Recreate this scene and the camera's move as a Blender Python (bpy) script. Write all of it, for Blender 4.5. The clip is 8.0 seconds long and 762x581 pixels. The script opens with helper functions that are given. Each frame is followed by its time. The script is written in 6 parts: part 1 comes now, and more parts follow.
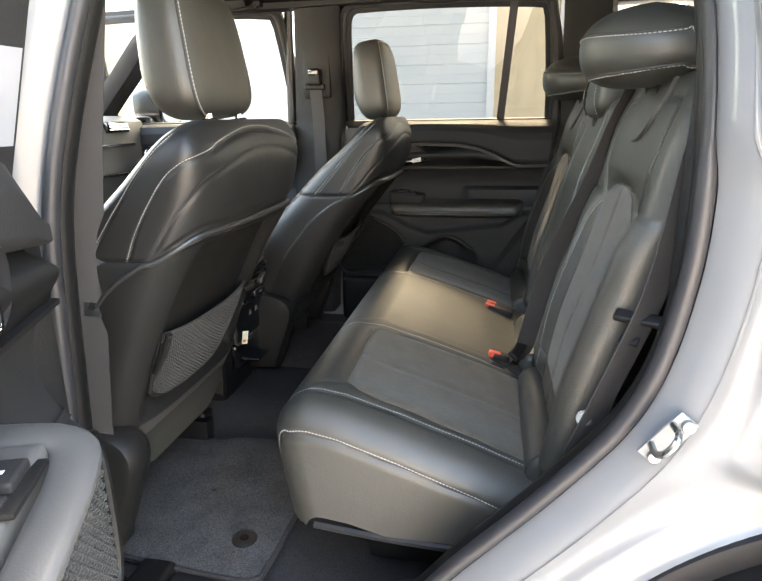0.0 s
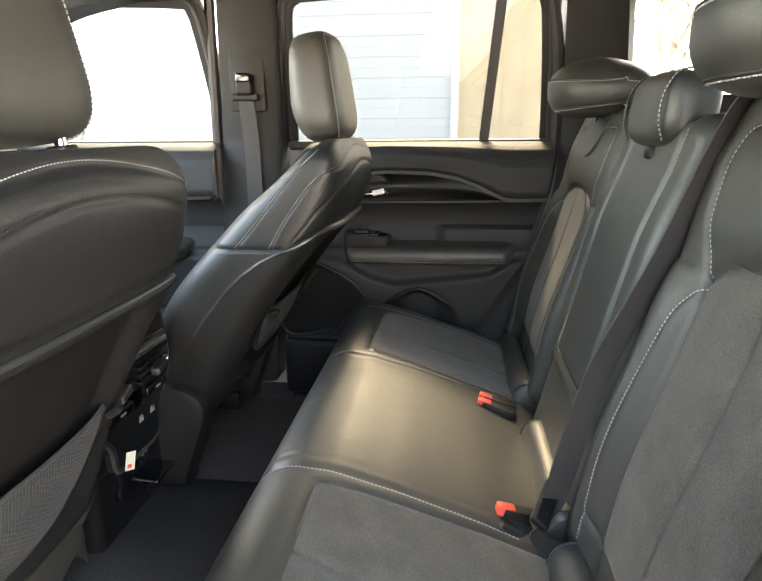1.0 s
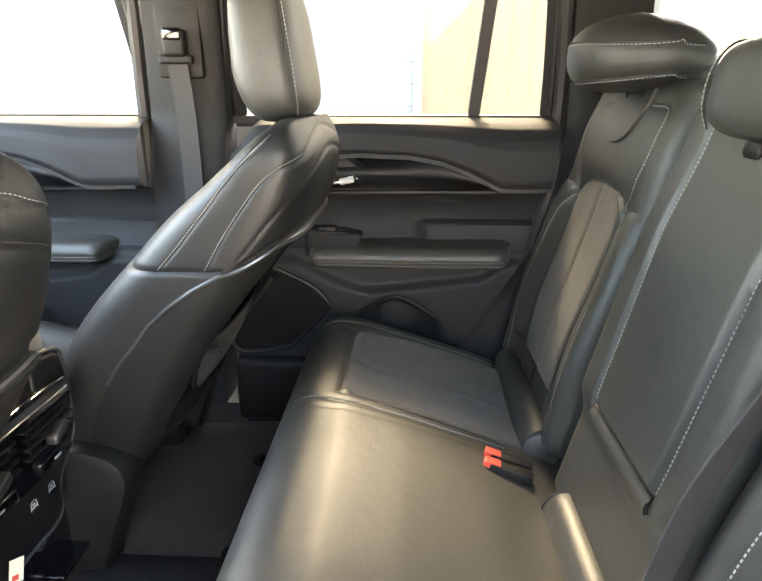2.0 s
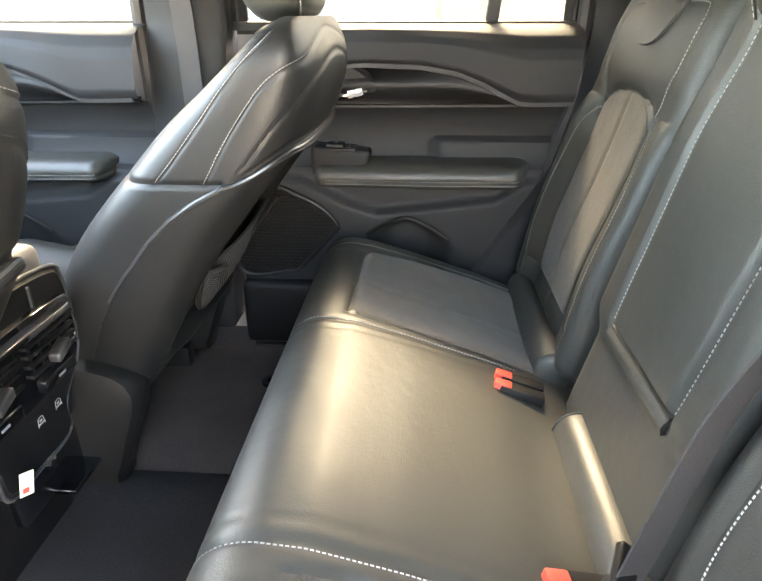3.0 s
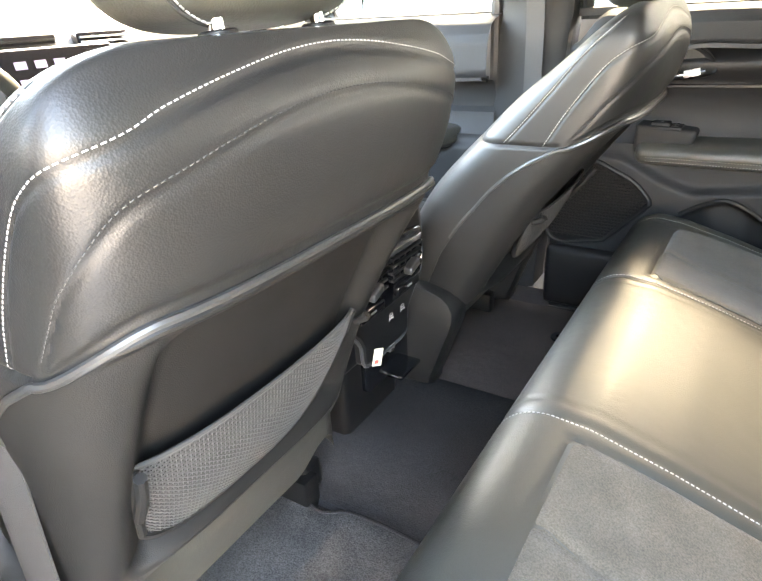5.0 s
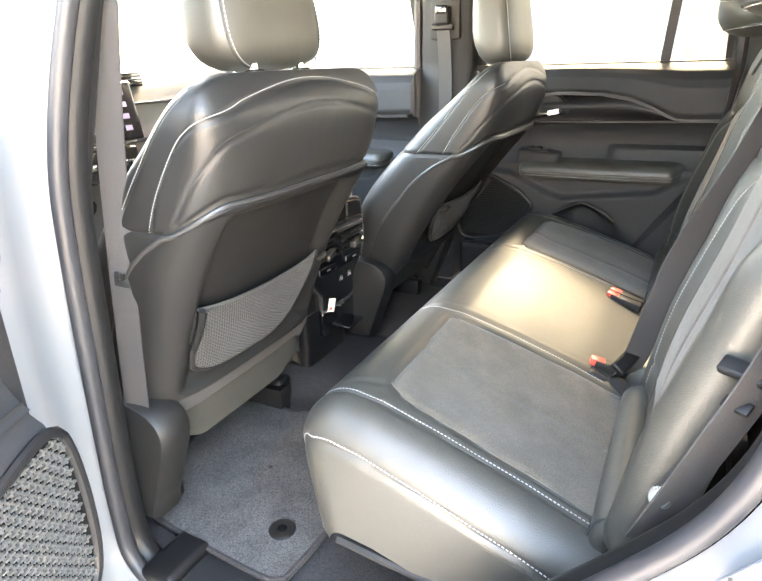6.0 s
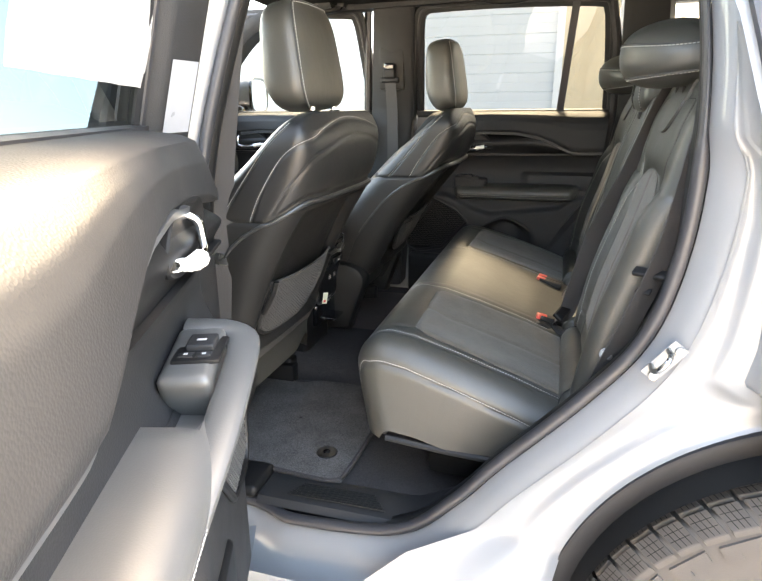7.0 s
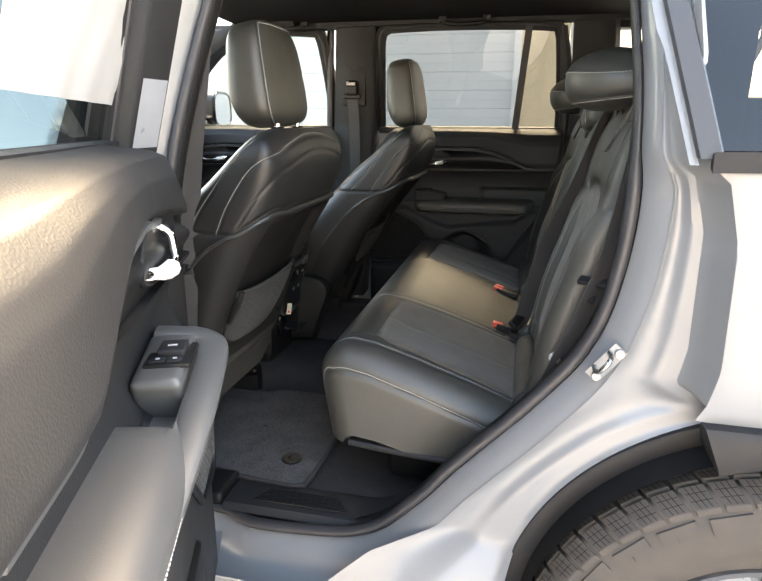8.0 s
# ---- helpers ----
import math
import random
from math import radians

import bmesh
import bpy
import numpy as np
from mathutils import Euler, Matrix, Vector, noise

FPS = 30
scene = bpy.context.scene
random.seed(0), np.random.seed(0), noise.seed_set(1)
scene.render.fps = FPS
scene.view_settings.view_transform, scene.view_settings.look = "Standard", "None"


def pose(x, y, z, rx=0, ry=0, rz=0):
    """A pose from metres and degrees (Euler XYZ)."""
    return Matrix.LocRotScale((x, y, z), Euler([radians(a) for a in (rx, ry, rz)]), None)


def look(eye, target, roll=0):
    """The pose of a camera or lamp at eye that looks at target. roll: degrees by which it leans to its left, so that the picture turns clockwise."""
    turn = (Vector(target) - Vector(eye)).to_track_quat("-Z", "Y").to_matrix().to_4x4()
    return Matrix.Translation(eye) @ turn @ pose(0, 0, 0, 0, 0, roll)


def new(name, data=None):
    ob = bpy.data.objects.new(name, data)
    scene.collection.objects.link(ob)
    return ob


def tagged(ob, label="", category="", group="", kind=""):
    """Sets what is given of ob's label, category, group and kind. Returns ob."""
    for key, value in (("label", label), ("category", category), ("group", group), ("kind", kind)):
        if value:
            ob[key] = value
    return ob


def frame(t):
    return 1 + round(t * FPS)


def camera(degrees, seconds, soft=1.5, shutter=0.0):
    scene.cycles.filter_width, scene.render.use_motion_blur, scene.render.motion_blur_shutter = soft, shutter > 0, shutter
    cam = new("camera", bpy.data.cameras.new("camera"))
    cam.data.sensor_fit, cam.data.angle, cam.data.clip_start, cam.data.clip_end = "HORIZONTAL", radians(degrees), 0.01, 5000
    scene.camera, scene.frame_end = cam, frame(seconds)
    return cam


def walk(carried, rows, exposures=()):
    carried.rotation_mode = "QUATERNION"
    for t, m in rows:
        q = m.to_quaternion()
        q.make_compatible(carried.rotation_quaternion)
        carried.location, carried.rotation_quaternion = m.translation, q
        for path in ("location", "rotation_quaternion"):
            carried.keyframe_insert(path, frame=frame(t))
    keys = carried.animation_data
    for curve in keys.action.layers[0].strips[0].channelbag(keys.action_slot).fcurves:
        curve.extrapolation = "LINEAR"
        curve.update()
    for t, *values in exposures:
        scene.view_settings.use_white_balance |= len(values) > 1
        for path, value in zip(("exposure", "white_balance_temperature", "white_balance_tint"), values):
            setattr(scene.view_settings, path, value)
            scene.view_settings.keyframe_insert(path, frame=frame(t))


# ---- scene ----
cam = camera(65.5, 8.0)
PATH = [
    (0, (0.468, -1.552, 1.323), (0.105, 0.332, 0.76), -0.8),
    (0.5, (0.491, -1.303, 1.351), (0.164, 0.595, 0.812), -0.8),
    (1, (0.392, -1.014, 1.338), (0.157, 0.903, 0.817), -0.4),
    (1.2, (0.342, -0.908, 1.359), (0.151, 1.013, 0.834), -0.2),
    (2.3, (0.324, -0.667, 1.356), (0.238, 1.208, 0.667), 0.1),
    (2.5, (0.325, -0.66, 1.347), (0.237, 1.198, 0.612), 0.1),
    (3, (0.325, -0.659, 1.324), (0.202, 1.15, 0.479), 0.0),
    (3.5, (0.317, -0.672, 1.319), (0.047, 1.092, 0.416), -0.2),
    (4, (0.304, -0.73, 1.324), (-0.343, 0.928, 0.412), -1.7),
    (4.5, (0.3, -0.789, 1.333), (-0.632, 0.738, 0.439), -3.1),
    (4.7, (0.299, -0.806, 1.336), (-0.689, 0.693, 0.456), -3.5),
    (5.8, (0.554, -1.211, 1.32), (-0.35, 0.408, 0.571), -1.8),
    (6, (0.586, -1.309, 1.331), (-0.275, 0.346, 0.61), -1.6),
    (6.5, (0.544, -1.582, 1.322), (-0.135, 0.18, 0.664), -0.7),
    (7, (0.506, -1.811, 1.336), (-0.047, 0.016, 0.737), -0.5),
    (7.5, (0.514, -1.862, 1.345), (0.044, -0.003, 0.776), -0.1),
    (8, (0.523, -1.863, 1.345), (0.086, 0.007, 0.787), 0.3),
]
EXPOSURES = [(0, 4.99, 9000, 9.5), (0.5, 5.19, 9000, 9.5), (1, 5.46, 9000, 9.5), (2.3, 6.04, 9000, 9.5), (3, 6.41, 9000, 9.5), (3.5, 6.51, 9000, 9.5), (4.7, 6.84, 9000, 9.5), (5.8, 6.56, 9000, 9.5), (6, 6.51, 9000, 9.5), (6.5, 5.84, 9000, 9.5), (7, 5.16, 9000, 9.5), (7.5, 4.61, 9000, 9.5), (8, 4.47, 9000, 9.5)]
walk(cam, [(t, look(eye, target, roll)) for t, eye, target, roll in PATH], EXPOSURES)

# ---- world, sun ----
SUN = Vector((-0.05, 0.735, 0.675)).normalized()
world = bpy.data.worlds.new("sky")
scene.world = world
world.use_nodes = True
wn = world.node_tree.nodes
sky = wn.new("ShaderNodeTexSky")
sky.sky_type, sky.sun_disc = "NISHITA", False
sky.sun_elevation = math.asin(SUN.z)
sky.dust_density = 3.0
sky.sun_rotation = math.atan2(SUN.x, SUN.y)
world.node_tree.links.new(sky.outputs[0], wn["Background"].inputs[0])
wn["Background"].inputs[1].default_value = 0.15
sun_data = bpy.data.lights.new("sun", "SUN")
sun_data.energy, sun_data.angle, sun_data.color = 0.68, radians(9), (1.0, 0.90, 0.74)
sun = new("sun", sun_data)
sun.matrix_world = look(SUN * 20, (0, 0, 0))


# ---- materials ----
def material(name, base, rough=0.5, metal=0.0, vary=0.12, scale=6.0, grain=0.0, grain_scale=900.0, coat=0.0,
             spec=0.5, sheen=0.0, kind="noise", fleck=0.0, coat_rough=0.06, wrinkle=0.0):
    """A procedural surface: base colour with stains and grain at two scales, roughness wear and fine relief."""
    m = bpy.data.materials.new(name)
    m.use_nodes = True
    nt = m.node_tree
    n, l = nt.nodes, nt.links
    b = n["Principled BSDF"]
    b.inputs["Metallic"].default_value = metal
    b.inputs["Coat Weight"].default_value = coat
    b.inputs["Coat Roughness"].default_value = coat_rough
    b.inputs["Specular IOR Level"].default_value = spec
    b.inputs["Sheen Weight"].default_value = sheen
    co = n.new("ShaderNodeTexCoord")
    big = n.new("ShaderNodeTexNoise")
    big.inputs["Scale"].default_value, big.inputs["Detail"].default_value = scale, 6
    l.new(co.outputs["Object"], big.inputs["Vector"])
    small = n.new("ShaderNodeTexVoronoi" if kind == "cells" else "ShaderNodeTexNoise")
    small.inputs["Scale"].default_value = grain_scale
    l.new(co.outputs["Object"], small.inputs["Vector"])
    small_out = small.outputs["Distance"] if kind == "cells" else small.outputs[0]
    ramp = n.new("ShaderNodeMapRange")
    ramp.inputs[1].default_value, ramp.inputs[2].default_value = 0.3, 0.7
    ramp.inputs[3].default_value, ramp.inputs[4].default_value = 1 - vary, 1 + vary
    l.new(big.outputs[0], ramp.inputs[0])
    fl = n.new("ShaderNodeMapRange")
    fl.inputs[1].default_value, fl.inputs[2].default_value = 0.25, 0.75
    fl.inputs[3].default_value, fl.inputs[4].default_value = 1 - fleck, 1 + fleck
    l.new(small_out, fl.inputs[0])
    mul = n.new("ShaderNodeMath")
    mul.operation = "MULTIPLY"
    l.new(ramp.outputs[0], mul.inputs[0])
    l.new(fl.outputs[0], mul.inputs[1])
    mix = n.new("ShaderNodeVectorMath")
    mix.operation = "SCALE"
    mix.inputs[0].default_value = base
    l.new(mul.outputs[0], mix.inputs["Scale"])
    l.new(mix.outputs[0], b.inputs["Base Color"])
    rr = n.new("ShaderNodeMapRange")
    rr.inputs[1].default_value, rr.inputs[2].default_value = 0.3, 0.7
    rr.inputs[3].default_value, rr.inputs[4].default_value = max(0.02, rough * 0.88), min(1, rough * 1.12)
    l.new(big.outputs[0], rr.inputs[0])
    l.new(rr.outputs[0], b.inputs["Roughness"])
    if grain:
        bump = n.new("ShaderNodeBump")
        bump.inputs["Strength"].default_value, bump.inputs["Distance"].default_value = grain, 0.001
        l.new(small_out, bump.inputs["Height"])
        l.new(bump.outputs[0], b.inputs["Normal"])
    if wrinkle:
        fold = n.new("ShaderNodeTexNoise")
        fold.inputs["Scale"].default_value, fold.inputs["Detail"].default_value = 38.0, 3
        l.new(co.outputs["Object"], fold.inputs["Vector"])
        soft = n.new("ShaderNodeBump")
        soft.inputs["Strength"].default_value, soft.inputs["Distance"].default_value = wrinkle, 0.004
        l.new(fold.outputs[0], soft.inputs["Height"])
        l.new(bump.outputs[0], soft.inputs["Normal"])
        l.new(soft.outputs[0], b.inputs["Normal"])
    return m


LEATHER = material("black leather", (0.037, 0.036, 0.031), 0.50, vary=0.10, grain=0.22, grain_scale=520, kind="cells", spec=0.55, coat=0.15, coat_rough=0.40, wrinkle=0.22)
LEATHER_BACK = material("black vinyl", (0.012, 0.0118, 0.0115), 0.46, vary=0.08, grain=0.2, grain_scale=600, kind="cells", spec=0.36, coat=0.10, coat_rough=0.34, wrinkle=0.12)
SUEDE = material("charcoal suede", (0.080, 0.069, 0.055), 0.92, vary=0.2, scale=22, grain=0.6, grain_scale=480, spec=0.2, sheen=0.15, fleck=0.35, wrinkle=0.35)
SOFT = material("soft black trim", (0.0165, 0.0168, 0.018), 0.56, vary=0.08, grain=0.22, grain_scale=420, kind="cells", spec=0.22)
HARD = material("hard black plastic", (0.007, 0.007, 0.0075), 0.46, vary=0.08, grain=0.12, grain_scale=700, kind="cells", spec=0.26)
SHELL = material("seat shell plastic", (0.010, 0.0098, 0.0096), 0.48, vary=0.06, grain=0.25, grain_scale=800, kind="cells", spec=0.26)
SKIRT = material("grey skirt cloth", (0.072, 0.070, 0.070), 0.9, vary=0.1, grain=0.6, grain_scale=600, spec=0.15, fleck=0.2)
TRIM = material("satin grey trim", (0.050, 0.051, 0.054), 0.40, metal=0.1, vary=0.06)
BEAD = material("pale lip highlight", (0.028, 0.027, 0.026), 0.34, vary=0.05, spec=0.6)
GLOSS = material("piano black", (0.006, 0.006, 0.007), 0.09, vary=0.05, coat=0.8)
CHROME = material("bright chrome", (0.75, 0.75, 0.76), 0.12, metal=1.0, vary=0.05)
STEEL = material("zinc steel", (0.300, 0.300, 0.290), 0.28, metal=0.95, vary=0.15, scale=40)
CARPET = material("black carpet", (0.036, 0.033, 0.033), 0.98, vary=0.2, grain=1.0, grain_scale=420, spec=0.1, fleck=0.45, wrinkle=0.5)
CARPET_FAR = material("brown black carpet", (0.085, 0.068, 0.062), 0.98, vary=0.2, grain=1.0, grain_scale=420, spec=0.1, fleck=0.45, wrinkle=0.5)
MAT = material("charcoal mat pile", (0.070, 0.066, 0.064), 0.98, vary=0.22, scale=14, grain=1.0, grain_scale=400, spec=0.1, fleck=0.55, wrinkle=0.5)
THREAD = material("white thread", (0.34, 0.332, 0.316), 0.7, vary=0.1, scale=200)
THREAD_DARK = material("black thread", (0.03, 0.03, 0.03), 0.7, vary=0.1, scale=200)
WEB = material("seat belt webbing", (0.040, 0.038, 0.038), 0.6, vary=0.1, grain=0.8, grain_scale=900, spec=0.3)
NET = material("grey net", (0.036, 0.0355, 0.035), 0.8, vary=0.15)
RUBBER = material("door seal rubber", (0.022, 0.022, 0.025), 0.48, vary=0.08, scale=20, spec=0.45)
PAINT = material("silver paint", (0.138, 0.146, 0.155), 0.42, metal=0.06, vary=0.02, coat=0.4, coat_rough=0.10, fleck=0.05, grain_scale=2500)
CLAD = material("grey black cladding", (0.011, 0.011, 0.012), 0.60, spec=0.25, vary=0.08, grain=0.4, grain_scale=900)
TYRE = material("tyre rubber", (0.038, 0.033, 0.029), 0.85, vary=0.25, scale=30, grain=0.4, grain_scale=700)
LINER_SHADE = material("wheel well liner and shade black", (0.007, 0.007, 0.007), 0.95, vary=0.2, spec=0.1)
ALLOY = material("dark alloy", (0.12, 0.12, 0.125), 0.3, metal=0.8, vary=0.05)
ROOFCLOTH = material("black headliner", (0.006, 0.006, 0.006), 0.95, vary=0.1, grain=0.5, grain_scale=900, spec=0.1)
RED = material("red release button", (0.70, 0.075, 0.05), 0.4, vary=0.06)
WHITE = material("white plastic film", (0.700, 0.700, 0.690), 0.5, vary=0.05, scale=30)
YELLOWTAG = material("cream tag", (0.72, 0.68, 0.50), 0.6, vary=0.06)
ICON = material("pale icon print", (0.360, 0.360, 0.360), 0.6)
PAPER = material("white paper", (0.36, 0.353, 0.342), 0.8, vary=0.04, scale=12)
INK = material("grey ink", (0.25, 0.25, 0.26), 0.8)
TAPE = material("grey protective film", (0.25, 0.26, 0.28), 0.30, vary=0.06, scale=15)
# Sunlight on the dash top and console lid is put into this pale colour.
CREAM = material("sunlit cream dash", (0.16, 0.153, 0.142), 0.6, vary=0.06, grain=0.3, grain_scale=500, kind="cells")
STUCCO = material("cream stucco", (0.42, 0.41, 0.40), 0.9, vary=0.08, scale=2, grain=0.6, grain_scale=90)
SCREEN = material("dim screen print", (0.13, 0.12, 0.20), 0.4)
# Paler copy of the door trim: daylight on the open door is put into its colour.
LIT_TRIM = material("daylit door trim", (0.062, 0.0615, 0.060), 0.45, vary=0.08, grain=0.1, grain_scale=520, kind="cells", spec=0.6, coat=0.3, coat_rough=0.4)
GARAGE = material("white garage panel", (0.62, 0.63, 0.627), 0.55, vary=0.03, scale=1.5, grain=0.2, grain_scale=80)
SIDING = material("tan siding", (0.660, 0.520, 0.345), 0.8, vary=0.08, scale=3, grain=0.5, grain_scale=60)
CONCRETE = material("pale concrete", (0.50, 0.47, 0.43), 0.9, vary=0.16, scale=1.2, grain=0.8, grain_scale=120, fleck=0.15)
FENCE = material("weathered fence wood", (0.42, 0.30, 0.16), 0.85, vary=0.2, scale=4, grain=0.4, grain_scale=60)
BARK = material("grey bark", (0.16, 0.13, 0.10), 0.9, vary=0.25, scale=20)
SHINGLE = material("brown shingle", (0.22, 0.13, 0.08), 0.9, vary=0.25, scale=8)


def glass_material(name, colour, rough=0.0):
    m = bpy.data.materials.new(name)
    m.use_nodes = True
    nt = m.node_tree
    n, l = nt.nodes, nt.links
    n.remove(n["Principled BSDF"])
    clear, gloss, mix, fr = (n.new("ShaderNode" + k) for k in ("BsdfTransparent", "BsdfGlossy", "MixShader", "Fresnel"))
    clear.inputs[0].default_value = (*colour, 1)
    gloss.inputs["Roughness"].default_value = rough
    fr.inputs[0].default_value = 1.45
    l.new(fr.outputs[0], mix.inputs[0])
    l.new(clear.outputs[0], mix.inputs[1])
    l.new(gloss.outputs[0], mix.inputs[2])
    l.new(mix.outputs[0], n["Material Output"].inputs[0])
    return m


GLASS = glass_material("clear side glass", (0.90, 0.93, 0.92))
TINTED = glass_material("front side glass", (0.32, 0.342, 0.334))
SMOKED = glass_material("smoked rear side glass", (0.138, 0.142, 0.140))
DARK = glass_material("dark rear door glass", (0.13, 0.15, 0.14))
PRIVACY = glass_material("privacy glass", (0.10, 0.11, 0.12))


# ---- geometry helpers: every shape is a pair (vertices, faces) ----
def sheet(p, wrap=False):
    """Faces over an array of points nu x nv x 3; wrap closes the second direction."""
    p = np.asarray(p, float)
    nu, nv = p.shape[:2]
    faces = []
    for i in range(nu - 1):
        for j in range(nv if wrap else nv - 1):
            k = (j + 1) % nv
            faces.append((i * nv + j, i * nv + k, (i + 1) * nv + k, (i + 1) * nv + j))
    return p.reshape(-1, 3), faces


def loft(rings, caps=True):
    v, f = sheet(np.array(rings), True)
    n = len(rings[0])
    if caps:
        f.append(tuple(range(n))[::-1])
        f.append(tuple(len(v) - n + i for i in range(n)))
    return v, f


def join(*shapes):
    vs, fs, k = [], [], 0
    for v, f in shapes:
        vs.append(np.asarray(v, float))
        fs += [tuple(i + k for i in q) for q in f]
        k += len(v)
    return np.concatenate(vs), fs


def moved(shape, m):
    v, f = shape
    v = np.asarray(v, float)
    a = np.array(m)
    return v @ a[:3, :3].T + a[:3, 3], f


def mapped(shape, fn):
    v, f = shape
    return fn(np.asarray(v, float)), f


def block(x0, x1, y0, y1, z0, z1, r=0.004, seg=2):
    """A box with rounded edges."""
    bm = bmesh.new()
    bmesh.ops.create_cube(bm, size=1)
    sx, sy, sz = abs(x1 - x0), abs(y1 - y0), abs(z1 - z0)
    for v in bm.verts:
        v.co = Vector(((x0 + x1) / 2 + v.co.x * sx, (y0 + y1) / 2 + v.co.y * sy, (z0 + z1) / 2 + v.co.z * sz))
    if r:
        bmesh.ops.bevel(bm, geom=list(bm.edges), offset=min(r, 0.49 * min(sx, sy, sz)), segments=seg, profile=0.6, affect="EDGES", clamp_overlap=True)
    bm.verts.index_update()
    out = np.array([v.co[:] for v in bm.verts]), [tuple(v.index for v in f.verts) for f in bm.faces]
    bm.free()
    return out


def smooth_path(points, n, closed=False):
    """A Catmull-Rom curve through the points, resampled evenly to n places."""
    p = np.asarray(points, float)
    q = np.vstack([p[-1], p, p[0], p[1]]) if closed else np.vstack([2 * p[0] - p[1], p, 2 * p[-1] - p[-2]])
    out = []
    for i in range(1, len(q) - 2):
        t = np.linspace(0, 1, 24, endpoint=False)[:, None]
        a, b, c, d = q[i - 1], q[i], q[i + 1], q[i + 2]
        out.append(0.5 * (2 * b + (c - a) * t + (2 * a - 5 * b + 4 * c - d) * t ** 2 + (3 * b - 3 * c + d - a) * t ** 3))
    out = np.concatenate(out + [q[len(q) - 2][None]])
    s = np.concatenate([[0], np.cumsum(np.linalg.norm(np.diff(out, axis=0), axis=1))])
    w = np.linspace(0, s[-1], n, endpoint=not closed)
    return np.stack([np.interp(w, s, out[:, k]) for k in range(p.shape[1])], 1)


def tangents(p, closed=False):
    if closed:
        t = np.roll(p, -1, 0) - np.roll(p, 1, 0)
    else:
        t = np.gradient(p, axis=0)
    return t / np.maximum(np.linalg.norm(t, axis=1), 1e-9)[:, None]


def sweep(path, profile, side, closed=False, closed_profile=True):
    """Sweep a flat profile (a, b) along a path: a runs along the given side vectors, b along side x way."""
    p = np.asarray(path, float)
    t = tangents(p, closed)
    s = np.broadcast_to(np.asarray(side, float), p.shape)
    s = s - (s * t).sum(1)[:, None] * t
    s = s / np.linalg.norm(s, axis=1)[:, None]
    b = np.cross(s, t)
    rings = [p + a * s + c * b for a, c in profile]
    g = np.stack(rings, 1)
    if closed:
        g = np.concatenate([g, g[:1]])
    v, f = sheet(g, closed_profile)
    n = len(profile)
    if closed_profile and not closed:
        f.append(tuple(range(n)))
        f.append(tuple(len(v) - n + i for i in range(n))[::-1])
    return v, f


def tube(path, r, n=8, closed=False):
    p = np.asarray(path, float)
    t = tangents(p, closed)
    side = np.array((0.31, 0.87, 0.38))
    if abs(t @ side).max() > 0.95:
        side = np.array((0.9, -0.3, 0.31))
    prof = [(r * math.cos(k), r * math.sin(k)) for k in np.arange(n) * 2 * math.pi / n]
    return sweep(p, prof, side, closed)


def rod(a, b, r, n=12):
    return tube(np.linspace(a, b, 3), r, n)


def prism(poly, x0, x1, bevel):
    """A plate with its outline in y, z, between two x, its outer edge bevelled."""
    p = np.asarray(poly, float)
    c = p.mean(0)
    far = np.abs(p - c).max()
    q = c + (p - c) * (1 - bevel / far)
    return loft([np.column_stack([np.full(len(k), x), k]) for x, k in ((x0, p), (x1 - bevel * math.copysign(1, x1 - x0), p), (x1, q))])


def disc(c, axis, r, h, n=24, bevel=0.15):
    """A short cylinder with a softened rim, its base at c, rising along axis."""
    c, a = Vector(c), Vector(axis).normalized()
    m = Matrix.Translation(c) @ a.to_track_quat("Z", "Y").to_matrix().to_4x4()
    rings = []
    for q, z in ((1, 0), (1, h * (1 - bevel)), (1 - bevel * h / r, h), (0.5, h)):
        rings.append([(r * q * math.cos(k), r * q * math.sin(k), z) for k in np.arange(n) * 2 * math.pi / n])
    return moved(loft(rings), m)


def part(name, shape, mat, parent=None, label="", smooth=True):
    """Link a shape as one mesh object, under a thing or a part."""
    v, f = shape
    me = bpy.data.meshes.new(name)
    me.from_pydata([tuple(q) for q in np.asarray(v, float)], [], f)
    me.validate()
    if smooth:
        me.shade_smooth()
        me.set_sharp_from_angle(angle=radians(38))
    me.materials.append(mat)
    ob = new(name, me)
    if parent is not None:
        ob.parent = parent
    if label:
        tagged(ob, label)
    return ob


def thing(name, label, category, group="", at=(0, 0, 0), kind=""):
    e = new(name)
    e.empty_display_size = 0.05
    return tagged(e, label, category, group, kind)


# ---- soft surfaces with seams ----
def seam_relief(seams):
    """seams: (points in u, v; depth; width). Gives the relief at u, v."""
    def relief(u, v):
        out = np.zeros(np.broadcast(u, v).shape)
        for pts, depth, width in seams:
            p = np.asarray(pts, float)
            best = np.full(out.shape, 9.0)
            for a, b in zip(p[:-1], p[1:]):
                d = b - a
                k = np.clip(((u - a[0]) * d[0] + (v - a[1]) * d[1]) / max(d @ d, 1e-12), 0, 1)
                best = np.minimum(best, (u - a[0] - k * d[0]) ** 2 + (v - a[1] - k * d[1]) ** 2)
            out = out - depth * np.exp(-best / width ** 2)
        return out
    return relief


